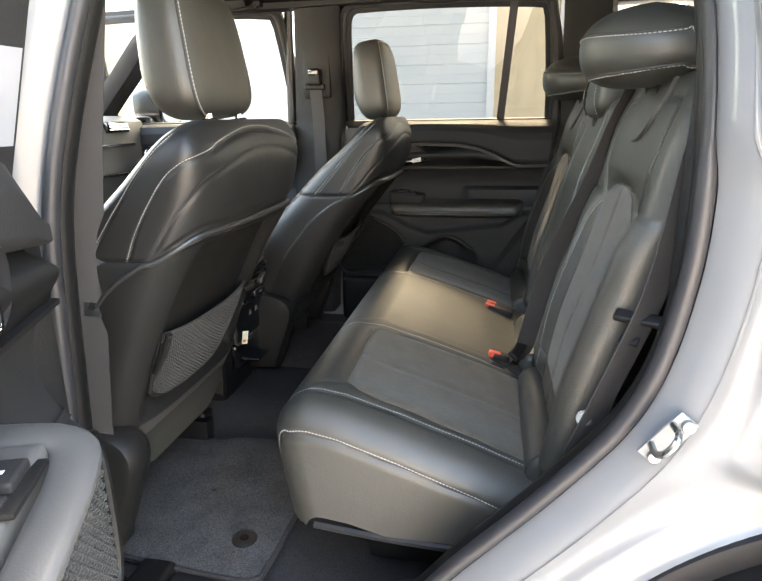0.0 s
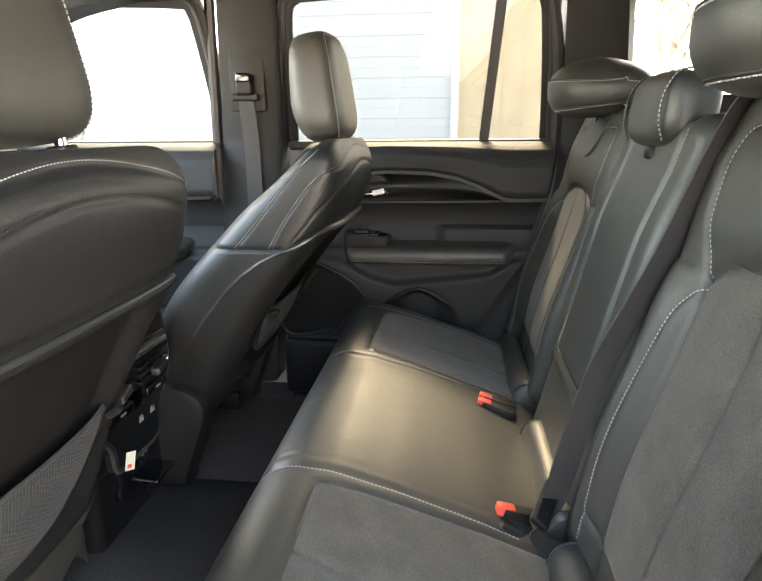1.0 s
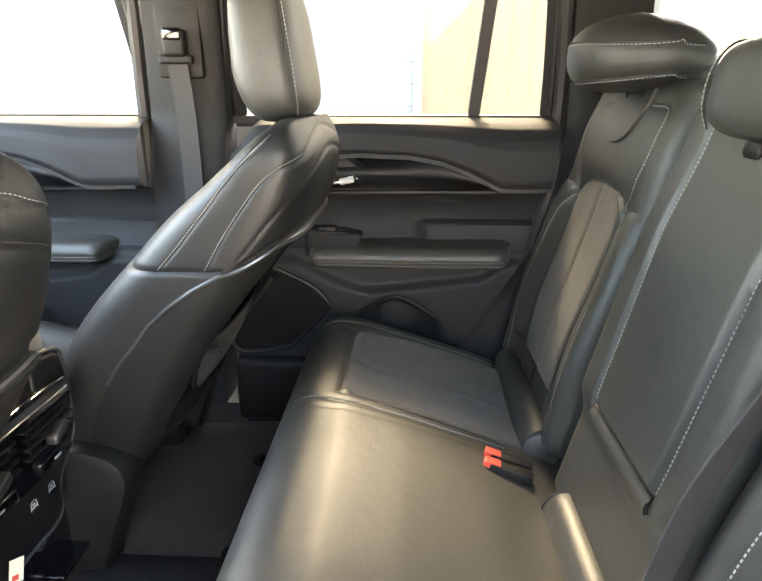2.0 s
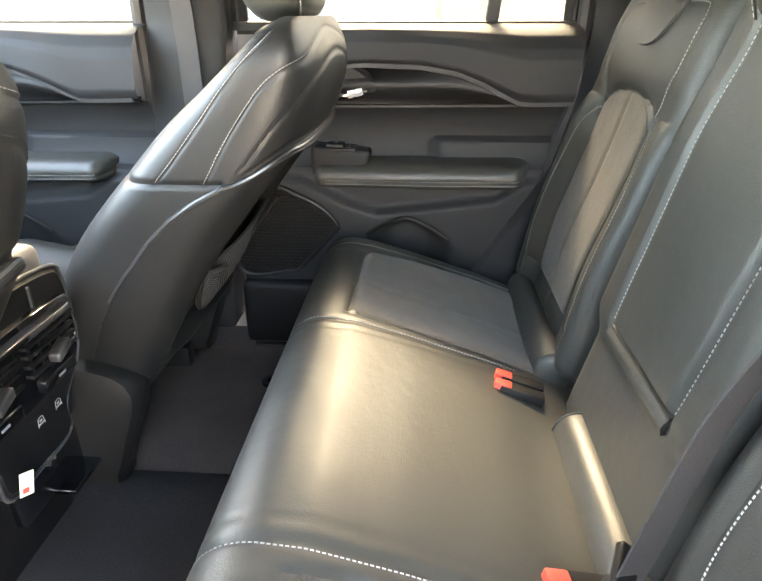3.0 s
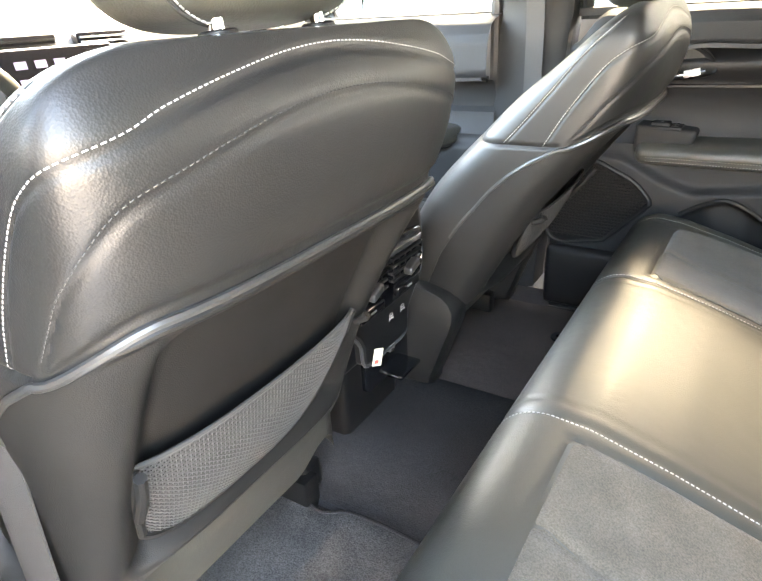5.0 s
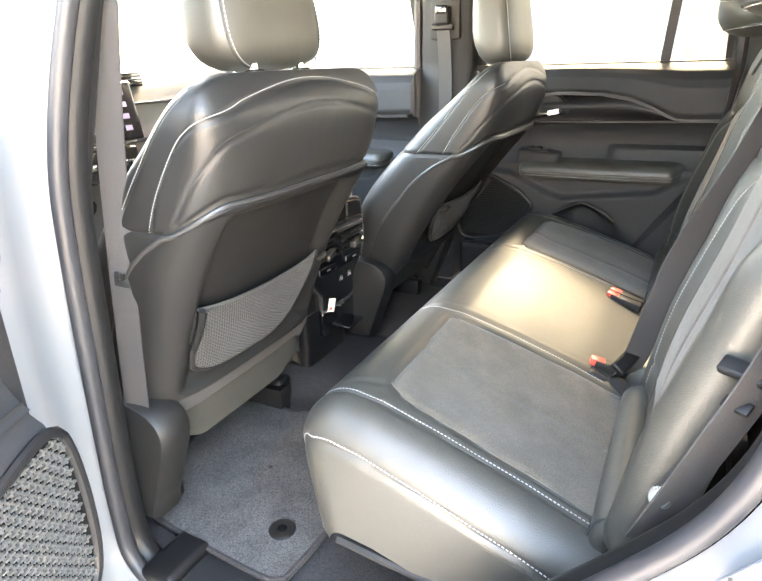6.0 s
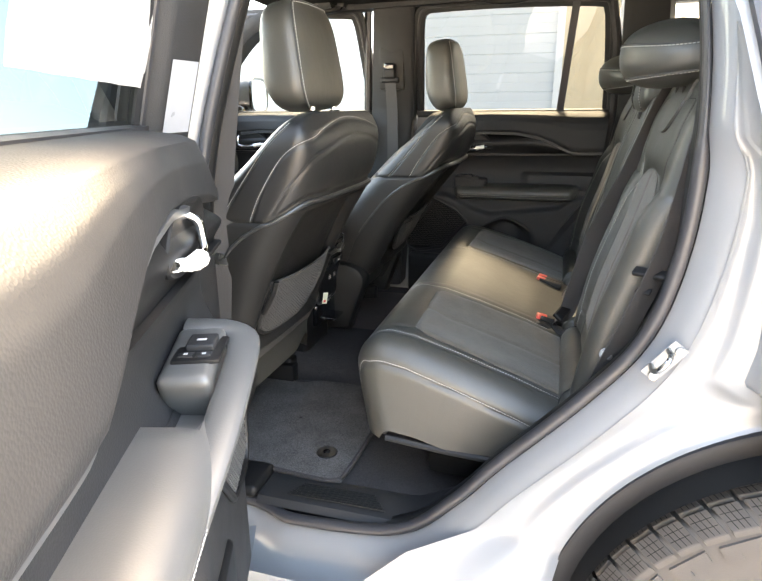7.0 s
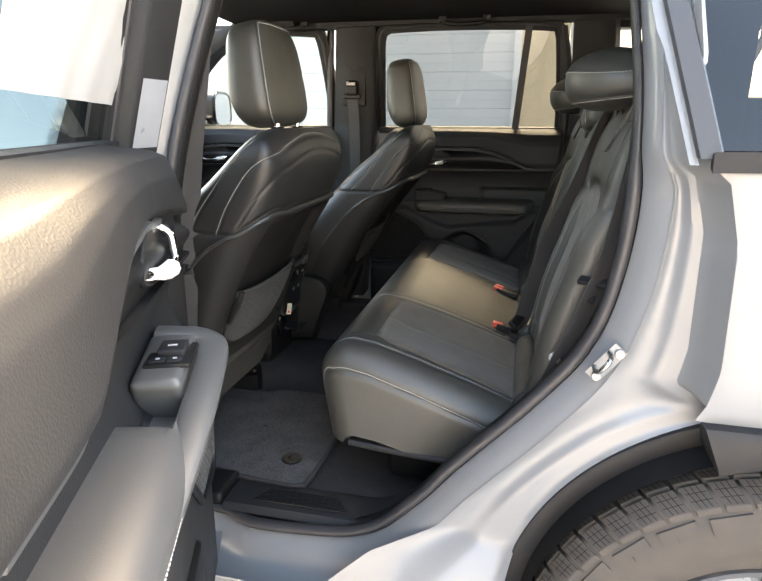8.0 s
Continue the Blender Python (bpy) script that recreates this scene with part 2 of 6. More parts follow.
class Soft:
    """A surface base(u, v) with relief along its normal."""

    def __init__(self, base, relief=None, turn=1.0):
        self.base, self.relief, self.turn = base, relief or (lambda u, v: 0 * (u + v)), turn

    def at(self, u, v, lift=0.0):
        u, v = np.asarray(u, float), np.asarray(v, float)
        e = 1e-3
        n = np.cross(self.base(u + e, v) - self.base(u - e, v), self.base(u, v + e) - self.base(u, v - e))
        n = self.turn * n / np.maximum(np.linalg.norm(n, axis=-1), 1e-12)[..., None]
        return self.base(u, v) + n * (self.relief(u, v) + lift)[..., None], n

    def sheet(self, us, vs, wrap=False):
        u, v = np.meshgrid(us, vs, indexing="ij")
        return sheet(self.at(u, v)[0], wrap)

    def patch(self, uv, ns, nt, lift=0.0016):
        """A panel laid on the surface: uv(s, t) for s, t from 0 to 1; its rim dips in."""
        s = np.concatenate([[0, 0], np.linspace(0.004, 0.996, ns), [1, 1]])
        t = np.concatenate([[0, 0], np.linspace(0.004, 0.996, nt), [1, 1]])
        g, h = np.meshgrid(s, t, indexing="ij")
        rim = np.full(g.shape, lift)
        rim[0], rim[-1], rim[:, 0], rim[:, -1] = -0.003, -0.003, -0.003, -0.003
        u, v = uv(g, h)
        return sheet(self.at(u, v, rim)[0])

    def stitches(self, pts, off=0.0045, pitch=0.0062, size=0.00098, both=False):
        """Thread stitches along a seam, set beside it."""
        p = np.asarray(pts, float)
        fine = smooth_path(p, 400)
        t = tangents(fine)
        out = []
        for sgn in ((1, -1) if both else (1,)):
            q = fine + sgn * off * np.stack([-t[:, 1], t[:, 0]], 1)
            w, _ = self.at(q[:, 0], q[:, 1])
            s = np.concatenate([[0], np.cumsum(np.linalg.norm(np.diff(w, axis=0), axis=1))])
            c = np.arange(pitch / 2, s[-1], pitch)
            for k in c:
                uv = [np.interp([k - pitch * 0.33, k + pitch * 0.33], s, q[:, i]) for i in (0, 1)]
                a, n = self.at(np.array(uv[0]), np.array(uv[1]), np.array((size * 0.5, size * 0.5)))
                d = a[1] - a[0]
                side = np.cross(n[0], d)
                side = side / max(np.linalg.norm(side), 1e-9) * size
                up = n[0] * size * 0.8
                vv = np.array([a[0] - side, a[0] + side, a[1] + side, a[1] - side, (a[0] * 0.8 + a[1] * 0.2) - side * 0.5 + up, (a[0] * 0.8 + a[1] * 0.2) + side * 0.5 + up,
                               (a[1] * 0.8 + a[0] * 0.2) + side * 0.5 + up, (a[1] * 0.8 + a[0] * 0.2) - side * 0.5 + up])
                out.append((vv, [(4, 5, 6, 7), (0, 1, 5, 4), (1, 2, 6, 5), (2, 3, 7, 6), (3, 0, 4, 7)]))
        return join(*out)


def pad(u0, u1, v0, v1, r, face, world, most=9.0):
    """A padded panel in its own u, v, c: past its borders it rounds off with radius r and runs back. face(u, v) is its bulge."""
    def base(u, v):
        u, v = np.broadcast_arrays(np.asarray(u, float), np.asarray(v, float))
        cu, cv = np.clip(u, u0, u1), np.clip(v, v0, v1)
        du, dv = u - cu, v - cv
        s = np.hypot(du, dv)
        k = np.minimum(s, r * math.pi / 2) / r
        away = np.where(s > 1e-9, r * np.sin(k) / np.maximum(s, 1e-9), 1.0)
        deep = np.minimum(r * (1 - np.cos(k)) + np.maximum(0, s - r * math.pi / 2), most)
        return world(cu + du * away, cv + dv * away, face(cu, cv) - deep)
    return base


def steps(a, b, d):
    return np.linspace(a, b, max(2, int(round(abs(b - a) / d)) + 1))


def curve(x, xs, ys):
    """A smooth curve through the points xs, ys."""
    x, xs, ys = np.asarray(x, float), np.asarray(xs, float), np.asarray(ys, float)
    m = np.gradient(ys, xs)
    i = np.clip(np.searchsorted(xs, x) - 1, 0, len(xs) - 2)
    h = xs[i + 1] - xs[i]
    t = np.clip((x - xs[i]) / h, 0, 1)
    return (1 + 2 * t) * (1 - t) ** 2 * ys[i] + t * (1 - t) ** 2 * h * m[i] + t * t * (3 - 2 * t) * ys[i + 1] + t * t * (t - 1) * h * m[i + 1]


def bump01(x, a, b):
    """0 below a, 1 above b, smooth between."""
    k = np.clip((np.asarray(x, float) - a) / (b - a), 0, 1)
    return k * k * (3 - 2 * k)


# ---- surroundings ----
def ground():
    part("ground", sheet(np.array([[(x, y, 0) for y in (-600, -40, -6, 0, 6, 40, 600)] for x in (-600, -40, -6, 0, 6, 40, 600)])), CONCRETE)
    tagged(bpy.data.objects["ground"], "pale grey concrete driveway", "ground", kind="structure")


GY = 5.5


def garage():
    """The garage front: tan boarded wall with white sectional doors."""
    w = thing("wall_garage", "tan vertical board siding of a garage", "wall", kind="structure")
    parts = []
    doors = [(-4.03, 0.37)]
    top = 2.9
    edges = [-5.0]
    for a, b in doors:
        edges += [a, b]
    edges.append(1.9)
    for a, b in zip(edges[::2], edges[1::2]):
        parts.append(block(a, b, GY, GY + 0.2, 0, 4.2, 0))
    for a, b in doors:
        parts.append(block(a, b, GY, GY + 0.2, top, 4.2, 0))
    part("wall_face", join(*parts), SIDING, w, smooth=False)
    n = 0
    for a, b in zip(edges[::2], edges[1::2]):
        for x in np.arange(a + 0.1, b, 0.2):
            part("batten", block(x - 0.006, x + 0.006, GY - 0.006, GY + 0.001, 0.02, 4.2, 0), SIDING, w, smooth=False)
    # Eave out of view, added at a height chosen to cut the sun's lower rays.
    part("unseen_fascia", block(-5.2, 2.05, GY - 0.35, GY + 0.2, 4.2, 4.43, 0.01), WHITE, w)
    for i, (a, b) in enumerate(doors):
        d = thing("door_%d" % (i + 1), "white sectional overhead garage door with ribbed panels", "garage door", "garage doors", kind="structure")
        for k in range(14):
            z0 = 0.02 + k * 0.206
            prof = [(0.010, 0.0), (0.018, 0.006), (0.018, 0.092), (0.0155, 0.10), (0.018, 0.108), (0.018, 0.197), (0.010, 0.206)]
            g = np.array([[(x, GY + 0.05 - q, z0 + h) for q, h in prof] for x in (a, b)])
            part("panel", sheet(g), GARAGE, d, smooth=False)
        part("jamb", join(block(b - 0.03, b + 0.05, GY - 0.03, GY + 0.06, 0, top + 0.05, 0.004), block(a - 0.05, a + 0.03, GY - 0.03, GY + 0.06, 0, top + 0.05, 0.004)), WHITE, d)


# ---- rear bench ----
def top_z(x):
    return np.interp(x, (0.1, 0.17, 0.22, 0.32, 0.45, 0.56, 0.62), (0.846, 0.852, 0.845, 0.816, 0.772, 0.728, 0.70))


def bench(seat):

    def face(u, v):
        mid = np.exp(-(v / 0.235) ** 6)
        dish = np.exp(-((np.abs(v) - 0.42) / 0.12) ** 4) * bump01(u, 0.18, 0.28)
        return top_z(u) - 0.012 * dish + 0.006 * mid * bump01(u, 0.16, 0.25)

    r = 0.07
    base = pad(0.166, 0.62, -0.63, 0.63, r, face, lambda u, v, c: np.stack([u + 0.03 * bump01(0.80 - c, 0, 0.25), v, np.maximum(c, 0.622)], -1))
    seams, white, dark = [], [], []
    for s in (-1, 1):
        edge = smooth_path([(0.070, s * 0.600), (0.118, s * 0.612), (0.20, s * 0.615), (0.40, s * 0.622), (0.60, s * 0.628)], 30)
        low = smooth_path([(-0.11, s * 0.690), (-0.03, s * 0.700), (0.095, s * 0.702), (0.125, s * 0.712), (0.17, s * 0.716), (0.40, s * 0.728), (0.60, s * 0.740)], 40)
        mid = smooth_path([(0.0, s * 0.232), (0.075, s * 0.235), (0.12, s * 0.238), (0.22, s * 0.236), (0.40, s * 0.236), (0.50, s * 0.240)], 30)
        mid2 = [(0.02, s * 0.205), (0.14, s * 0.208), (0.46, s * 0.212)]
        front = smooth_path([(0.125, s * 0.60), (0.150, s * 0.585), (0.205, s * 0.565)], 12)
        box = smooth_path([(0.60, s * 0.605), (0.40, s * 0.598), (0.26, s * 0.582), (0.212, s * 0.555), (0.206, s * 0.42), (0.204, s * 0.285), (0.215, s * 0.268), (0.40, s * 0.262), (0.60, s * 0.262)], 60)
        crease = [(0.21, s * 0.418), (0.60, s * 0.425)]
        seams += [(edge, 0.004, 0.006), (low, 0.005, 0.006), (mid, 0.004, 0.006), (mid2, 0.0018, 0.003), (box, 0.004, 0.005), (crease, 0.003, 0.007), (front, 0.003, 0.005)]
        white += [(edge, -s), (low, -s), (mid, s)]
        dark += [box]
    soft = Soft(base, seam_relief(seams))
    S = r * math.pi / 2 + 0.135
    us = np.concatenate([steps(0.166 - S, 0.05, 0.02), steps(0.058, 0.30, 0.007), steps(0.31, 0.62, 0.012)])
    half = np.concatenate([steps(0, 0.18, 0.03), steps(0.195, 0.30, 0.006), steps(0.315, 0.55, 0.016), steps(0.56, 0.76, 0.006), steps(0.775, 0.63 + S, 0.03)])
    vs = np.concatenate([-half[::-1], half[1:]])
    t = part("cushion", soft.sheet(us, vs), LEATHER, seat, "black leather bench cushion")
    for s in (-1, 1):
        def uv(a, b, s=s):
            near = np.interp(a, (0, 0.06, 0.15, 0.5, 1), (0.556, 0.574, 0.584, 0.596, 0.603))
            far = np.interp(a, (0, 0.04, 1), (0.283, 0.268, 0.263))
            u0 = 0.208 + 0.006 * (b - 0.5) ** 2
            return u0 + a * (0.60 - u0), s * (far + (near - far) * b)
        part("suede_insert", soft.patch(uv, 50, 44), SUEDE, t, "charcoal suede seat insert with a centre crease")
    for p, s in white:
        part("stitching", soft.stitches(p, off=0.0055 * s), THREAD, t, "white thread stitching")
    low = []
    for s in (-1, 1):
        p = np.array([(0.175, s * 0.69, 0.625), (0.30, s * 0.695, 0.617), (0.45, s * 0.695, 0.61), (0.60, s * 0.69, 0.607)])
        low.append(tube(smooth_path(p, 24), 0.008, 8))
    p = np.array([(0.165, y, 0.627) for y in np.linspace(-0.67, 0.67, 30)])
    low.append(tube(p, 0.008, 8))
    part("bottom_welt", join(*low), SOFT, t, "black fabric edging")
    # Near-black box: the shade in the gap below the cushion is put into its colour.
    part("underside_shade", block(0.255, 0.62, -0.62, 0.62, 0.50, 0.640, 0.02), LINER_SHADE, t)


def buckle(x, y, z, buttons, s):
    b = thing("seat_belt_buckle", "black seat belt buckle with red release button in a cushion pocket", "buckle", "rear buckles")
    tilt = pose(x, y, z, 0, 24, 8 * s)
    part("pocket", moved(block(-0.035, 0.075, -0.034, 0.034, -0.03, 0.003, 0.012, 3), tilt), SOFT, b, "dark cloth pocket")
    for k, off in enumerate(buttons):
        body = part("body", moved(block(-0.024, 0.05, off - 0.0115, off + 0.0115, -0.01, 0.016, 0.004), tilt @ pose(0, 0, 0.004, 0, -10, 0)), HARD, b)
        part("button", moved(block(-0.034, -0.006, off - 0.0095, off + 0.0095, 0.000, 0.0165, 0.003), tilt @ pose(0, 0, 0.005, 0, -10, 0)), RED, body, "red release button")


# ---- rear backrests ----
LEAN = math.atan2(0.125, 0.52)


def back_world(y0, x0=0.598, z0=0.775):
    ca, sa = math.cos(LEAN), math.sin(LEAN)

    def world(u, v, c):
        return np.stack([x0 + u * sa - c * ca, y0 + v, z0 + u * ca + c * sa], -1)
    return world


def backrest(seat, y0, w, s):
    """An outer backrest: s is the sign of the door's side."""
    H = 0.632

    def face(u, v):
        q = np.abs(v) / w
        bol = np.where(v * s > 0, 0.028, 0.016) * bump01(q, 0.54, 0.86) * (1 - 0.85 * bump01(u, 0.34, 0.46))
        yoke = 0.010 * bump01(u, 0.42, 0.47) * np.exp(-(q / 0.9) ** 6)
        lum = 0.010 * np.exp(-((u - 0.15) / 0.12) ** 2)
        return bol + yoke + lum + 0.012 - 0.016 * bump01(u, 0.52, 0.64)

    r = 0.034
    iw = w - r
    base = pad(0.0, H - r, -iw, iw, r, face, back_world(y0), 0.075)
    seams, white, dark = [], [], []
    arch = smooth_path([(0.385, -0.134), (0.410, -0.126), (0.430, -0.085), (0.437, 0.0), (0.430, 0.085), (0.410, 0.126), (0.385, 0.134)], 50)
    seams.append((arch, 0.006, 0.007))
    for k in (-1, 1):
        wing = smooth_path([(0.402, k * 0.134), (0.385, k * 0.158), (0.345, k * 0.180), (0.25, k * 0.192), (0.12, k * 0.194), (0.0, k * 0.186)], 50)
        cut = smooth_path([(0.402, k * 0.134), (0.412, k * 0.165), (0.415, k * 0.20), (0.416, k * (iw + 0.05))], 24)
        up = smooth_path([(0.402, k * 0.136), (0.43, k * 0.152), (0.48, k * 0.172), (0.54, k * 0.180), (0.572, k * 0.174), (0.584, k * 0.155), (0.586, k * 0.094)], 50)
        inner = smooth_path([(0.0, k * 0.118), (0.15, k * 0.128), (0.30, k * 0.132), (0.39, k * 0.134)], 24)
        seams += [(wing, 0.004, 0.006), (cut, 0.003, 0.005), (up, 0.004, 0.006), (inner, 0.004, 0.006)]
        white += [(wing, k)]
        if k == -s:
            white.append((up, -k))
        else:
            dark.append((up, -k))
            if s < 0:
                white.append((up, -k))
    seams += [([(0.0, 0.0), (0.425, 0.0)], 0.004, 0.006), ([(0.043, -0.185), (0.043, 0.185)], 0.003, 0.005)]
    soft = Soft(base, seam_relief(seams))
    S = r * math.pi / 2 + 0.06
    vs = np.concatenate([steps(-iw - S, -iw - 0.06, 0.02), steps(-iw - 0.05, iw + 0.05, 0.006), steps(iw + 0.06, iw + S, 0.02)])
    us = np.concatenate([steps(-0.07, 0.0, 0.02), steps(0.008, H - r + 0.055, 0.006), steps(H - r + 0.065, H - r + S, 0.02)])
    t = part("backrest", soft.sheet(us, vs), LEATHER, seat, "black leather backrest with stitched yoke")

    def uv(a, b):
        q = (b - 0.5) * 2
        wdt = np.interp(a, (0, 0.4, 0.8, 1), (0.117, 0.127, 0.131, 0.127))
        top = 0.390 + 0.044 * (1 - np.abs(q) ** 2.6) ** 0.7
        return 0.046 + a * (top - 0.046), q * wdt
    part("suede_insert", soft.patch(uv, 60, 44), SUEDE, t, "charcoal suede backrest insert")

    def tongue(a, b):
        q = (b - 0.5) * 2
        low = 0.512 + 0.066 * (1 - np.sqrt(np.maximum(0, 1 - np.abs(q) ** 2.4)))
        return low + a * (H - r + 0.045 - low), q * 0.086
    q = np.linspace(0, 1, 60)
    u1, v1 = tongue(np.zeros(60), q)
    part("tongue_seam", tube(soft.at(u1, v1, np.full(60, 0.001))[0], 0.0016, 6), THREAD_DARK, t)
    part("tongue_panel", soft.patch(tongue, 24, 34, 0.0055), LEATHER, t, "leather tongue under the headrest")
    for p, k in white:
        part("stitching", soft.stitches(p, off=0.0050 * k), THREAD, t, "white thread stitching")
    for p, k in dark:
        part("stitching", soft.stitches(p, off=0.0050 * k), THREAD_DARK, t)
    part("back_cover", block(0.735, 0.80, y0 - w + 0.01, y0 + w - 0.01, 0.72, 1.30, 0.03), SOFT, t)
    return t


def roll(seat, y0, y1):
    """The padded roll at the foot of a backrest."""
    n = 40
    ys = np.concatenate([[y0, y0 + 0.004], np.linspace(y0 + 0.012, y1 - 0.012, 14), [y1 - 0.004, y1]])
    rings = []
    for i, y in enumerate(ys):
        q = (0.72, 0.90)[i] if i < 2 else ((0.90, 0.72)[i - len(ys) + 2] if i >= len(ys) - 2 else 1.0)
        rings.append([(0.572 + 0.034 * q * math.cos(k), y, 0.735 + 0.042 * q * math.sin(k)) for k in np.arange(n) * 2 * math.pi / n])
    t = part("lumbar_roll", loft(rings), LEATHER, seat, "padded leather roll")
    for y in (y0 + 0.012, y1 - 0.012):
        part("end_seam", tube([(0.572 + 0.0345 * math.cos(k), y, 0.735 + 0.0425 * math.sin(k)) for k in np.arange(24) * 2 * math.pi / 24], 0.0018, 6, True), THREAD_DARK, t)


def centre_back(seat):
    H, w, r = 0.60, 0.19, 0.03
    iw = w - r

    def face(u, v):
        return 0.020 + 0.018 * bump01(u, 0.10, 0.16) - 0.012 * bump01(u, 0.40, 0.55)
    base = pad(-0.03, H - r, -iw, iw, r, face, back_world(-0.01), 0.08)
    cut = smooth_path([(0.60, -0.115), (0.50, -0.115), (0.30, -0.113), (0.16, -0.110), (0.148, -0.100), (0.148, 0.0), (0.148, 0.100), (0.16, 0.110), (0.30, 0.113), (0.50, 0.115), (0.60, 0.115)], 80)
    soft = Soft(base, seam_relief([(cut, 0.009, 0.006)]))
    S = r * math.pi / 2 + 0.06
    t = part("centre_backrest", soft.sheet(np.concatenate([steps(-0.03 - S, 0.09, 0.02), steps(0.10, 0.55, 0.007), steps(0.56, H - r + S, 0.02)]),
                           np.concatenate([steps(-iw - S, -0.14, 0.015), steps(-0.135, 0.135, 0.006), steps(0.14, iw + S, 0.015)])), LEATHER, seat, "centre backrest with a folded armrest")
    for k in (-1, 1):
        part("stitching", soft.stitches([(0.575, k * 0.115), (0.30, k * 0.113), (0.16, k * 0.110)], off=0.007), THREAD, t, "white thread stitching")
    part("armrest_lip", soft.patch(lambda a, b: (0.128 + a * 0.022, -0.108 + 0.216 * b), 6, 40, 0.006), LEATHER, t, "rounded armrest edge")
    part("lip_stitching", soft.stitches([(0.141, -0.10), (0.141, 0.10)], off=0.0), THREAD, t)


def head_pad(name, t, w, d, h, m, seam_u=(), exponent=2.6, taper=0.0, wrap=0.0):
    """A rounded headrest block: width along y, depth along x, height along z, placed by m."""
    n, k = 72, 34
    ang = np.linspace(-math.pi / 2, math.pi / 2, k)

    def sup(c, p):
        return np.sign(c) * np.abs(c) ** (2 / p)
    rings = []
    for a in ang:
        cz, sz = sup(math.cos(a), 3.2), sup(math.sin(a), 3.2)
        f = 1 - taper * sz
        ph = np.arange(n) * 2 * math.pi / n
        x = d / 2 * cz * sup(np.cos(ph), exponent)
        y = w / 2 * cz * f * sup(np.sin(ph), exponent)
        x = x + wrap * (y / (w / 2)) ** 2
        rings.append(np.stack([x, y, np.full(n, h / 2 * sz)], 1))
    g = np.array(rings)
    return part(name, moved(sheet(g, True), m), LEATHER, t)


def ring_seam(t, pts, m, mat=None, size=0.0011):
    """A raised seam and its stitches along given points of a headrest."""
    p = smooth_path(pts, 160)
    p = np.array(moved((p, []), m)[0])
    part("seam", tube(p, 0.0016, 6), LEATHER_BACK, t)
    mid = np.array(moved((np.zeros((1, 3)), []), m)[0])
    away = p - mid
    p = p + 0.0018 * away / np.linalg.norm(away, axis=1)[:, None]
    s = np.concatenate([[0], np.cumsum(np.linalg.norm(np.diff(p, axis=0), axis=1))])
    out = []
    for k in np.arange(0.004, s[-1], 0.0068):
        a, b = (np.array([np.interp(k + q, s, p[:, i]) for i in range(3)]) for q in (-0.0022, 0.0022))
        out.append(tube(np.array([a, (a + b) / 2, b]), size, 5))
    part("stitching", join(*out), mat or THREAD, t, "white thread stitching")


def rear_headrest(seat, y):
    """An outer rear headrest: a pebble-shaped pad, full in front, with two stitched seams round its face."""
    m = pose(0.708, y, 1.428, 0, -6, 0)
    w, d, h = 0.300, 0.215, 0.128
    sup = lambda c, p: np.sign(c) * np.abs(c) ** (2 / p)

    def at(v, ph):
        a = np.asarray(v, float) * math.pi / 2
        ph = np.asarray(ph, float)
        cz, sz = sup(np.cos(a), 2.5), sup(np.sin(a), 2.5)
        c, si = np.cos(ph), np.sin(ph)
        x = d / 2 * cz * sup(c, 2.5) + 0.026 * (w / 2 * cz * sup(si, 2.4) / (w / 2)) ** 2
        yy = w / 2 * cz * sup(si, 2.4)
        z = h / 2 * sz * (1 - 0.30 * (yy / (w / 2)) ** 2) - 0.020 * (x / (d / 2)) * (c > 0) - 0.012 * (yy / (w / 2)) ** 2
        return np.stack([x, yy, z + 0 * x], -1)
    g = at(np.linspace(-1, 1, 44)[:, None], np.arange(96)[None, :] * 2 * math.pi / 96)
    t = part("headrest", moved(sheet(g, True), m), LEATHER, seat)
    for v, r0 in ((0.22, 74), (-0.34, 80)):
        ph = np.radians(np.linspace(r0, 360 - r0, 160))
        thread_line(t, at, np.column_stack([np.full(160, v), ph]), m)
    for k in (-1, 1):
        part("post", rod((0.725, y + 0.04 * k, 1.33), (0.722, y + 0.04 * k, 1.41), 0.006), HARD, t)


def centre_headrest(seat):
    m = pose(0.725, 0.0, 1.365, 0, 6, 0)
    t = head_pad("headrest", seat, 0.235, 0.085, 0.115, m, exponent=3.5)
    for k in (-1, 1):
        ring_seam(t, [(0.01, k * 0.085, 0.0575), (-0.025, k * 0.086, 0.05), (-0.0415, k * 0.088, 0.02), (-0.042, k * 0.089, -0.02), (-0.03, k * 0.088, -0.05)], m)
    part("collar", block(0.69, 0.735, -0.03, 0.0, 1.292, 1.312, 0.006), HARD, t)


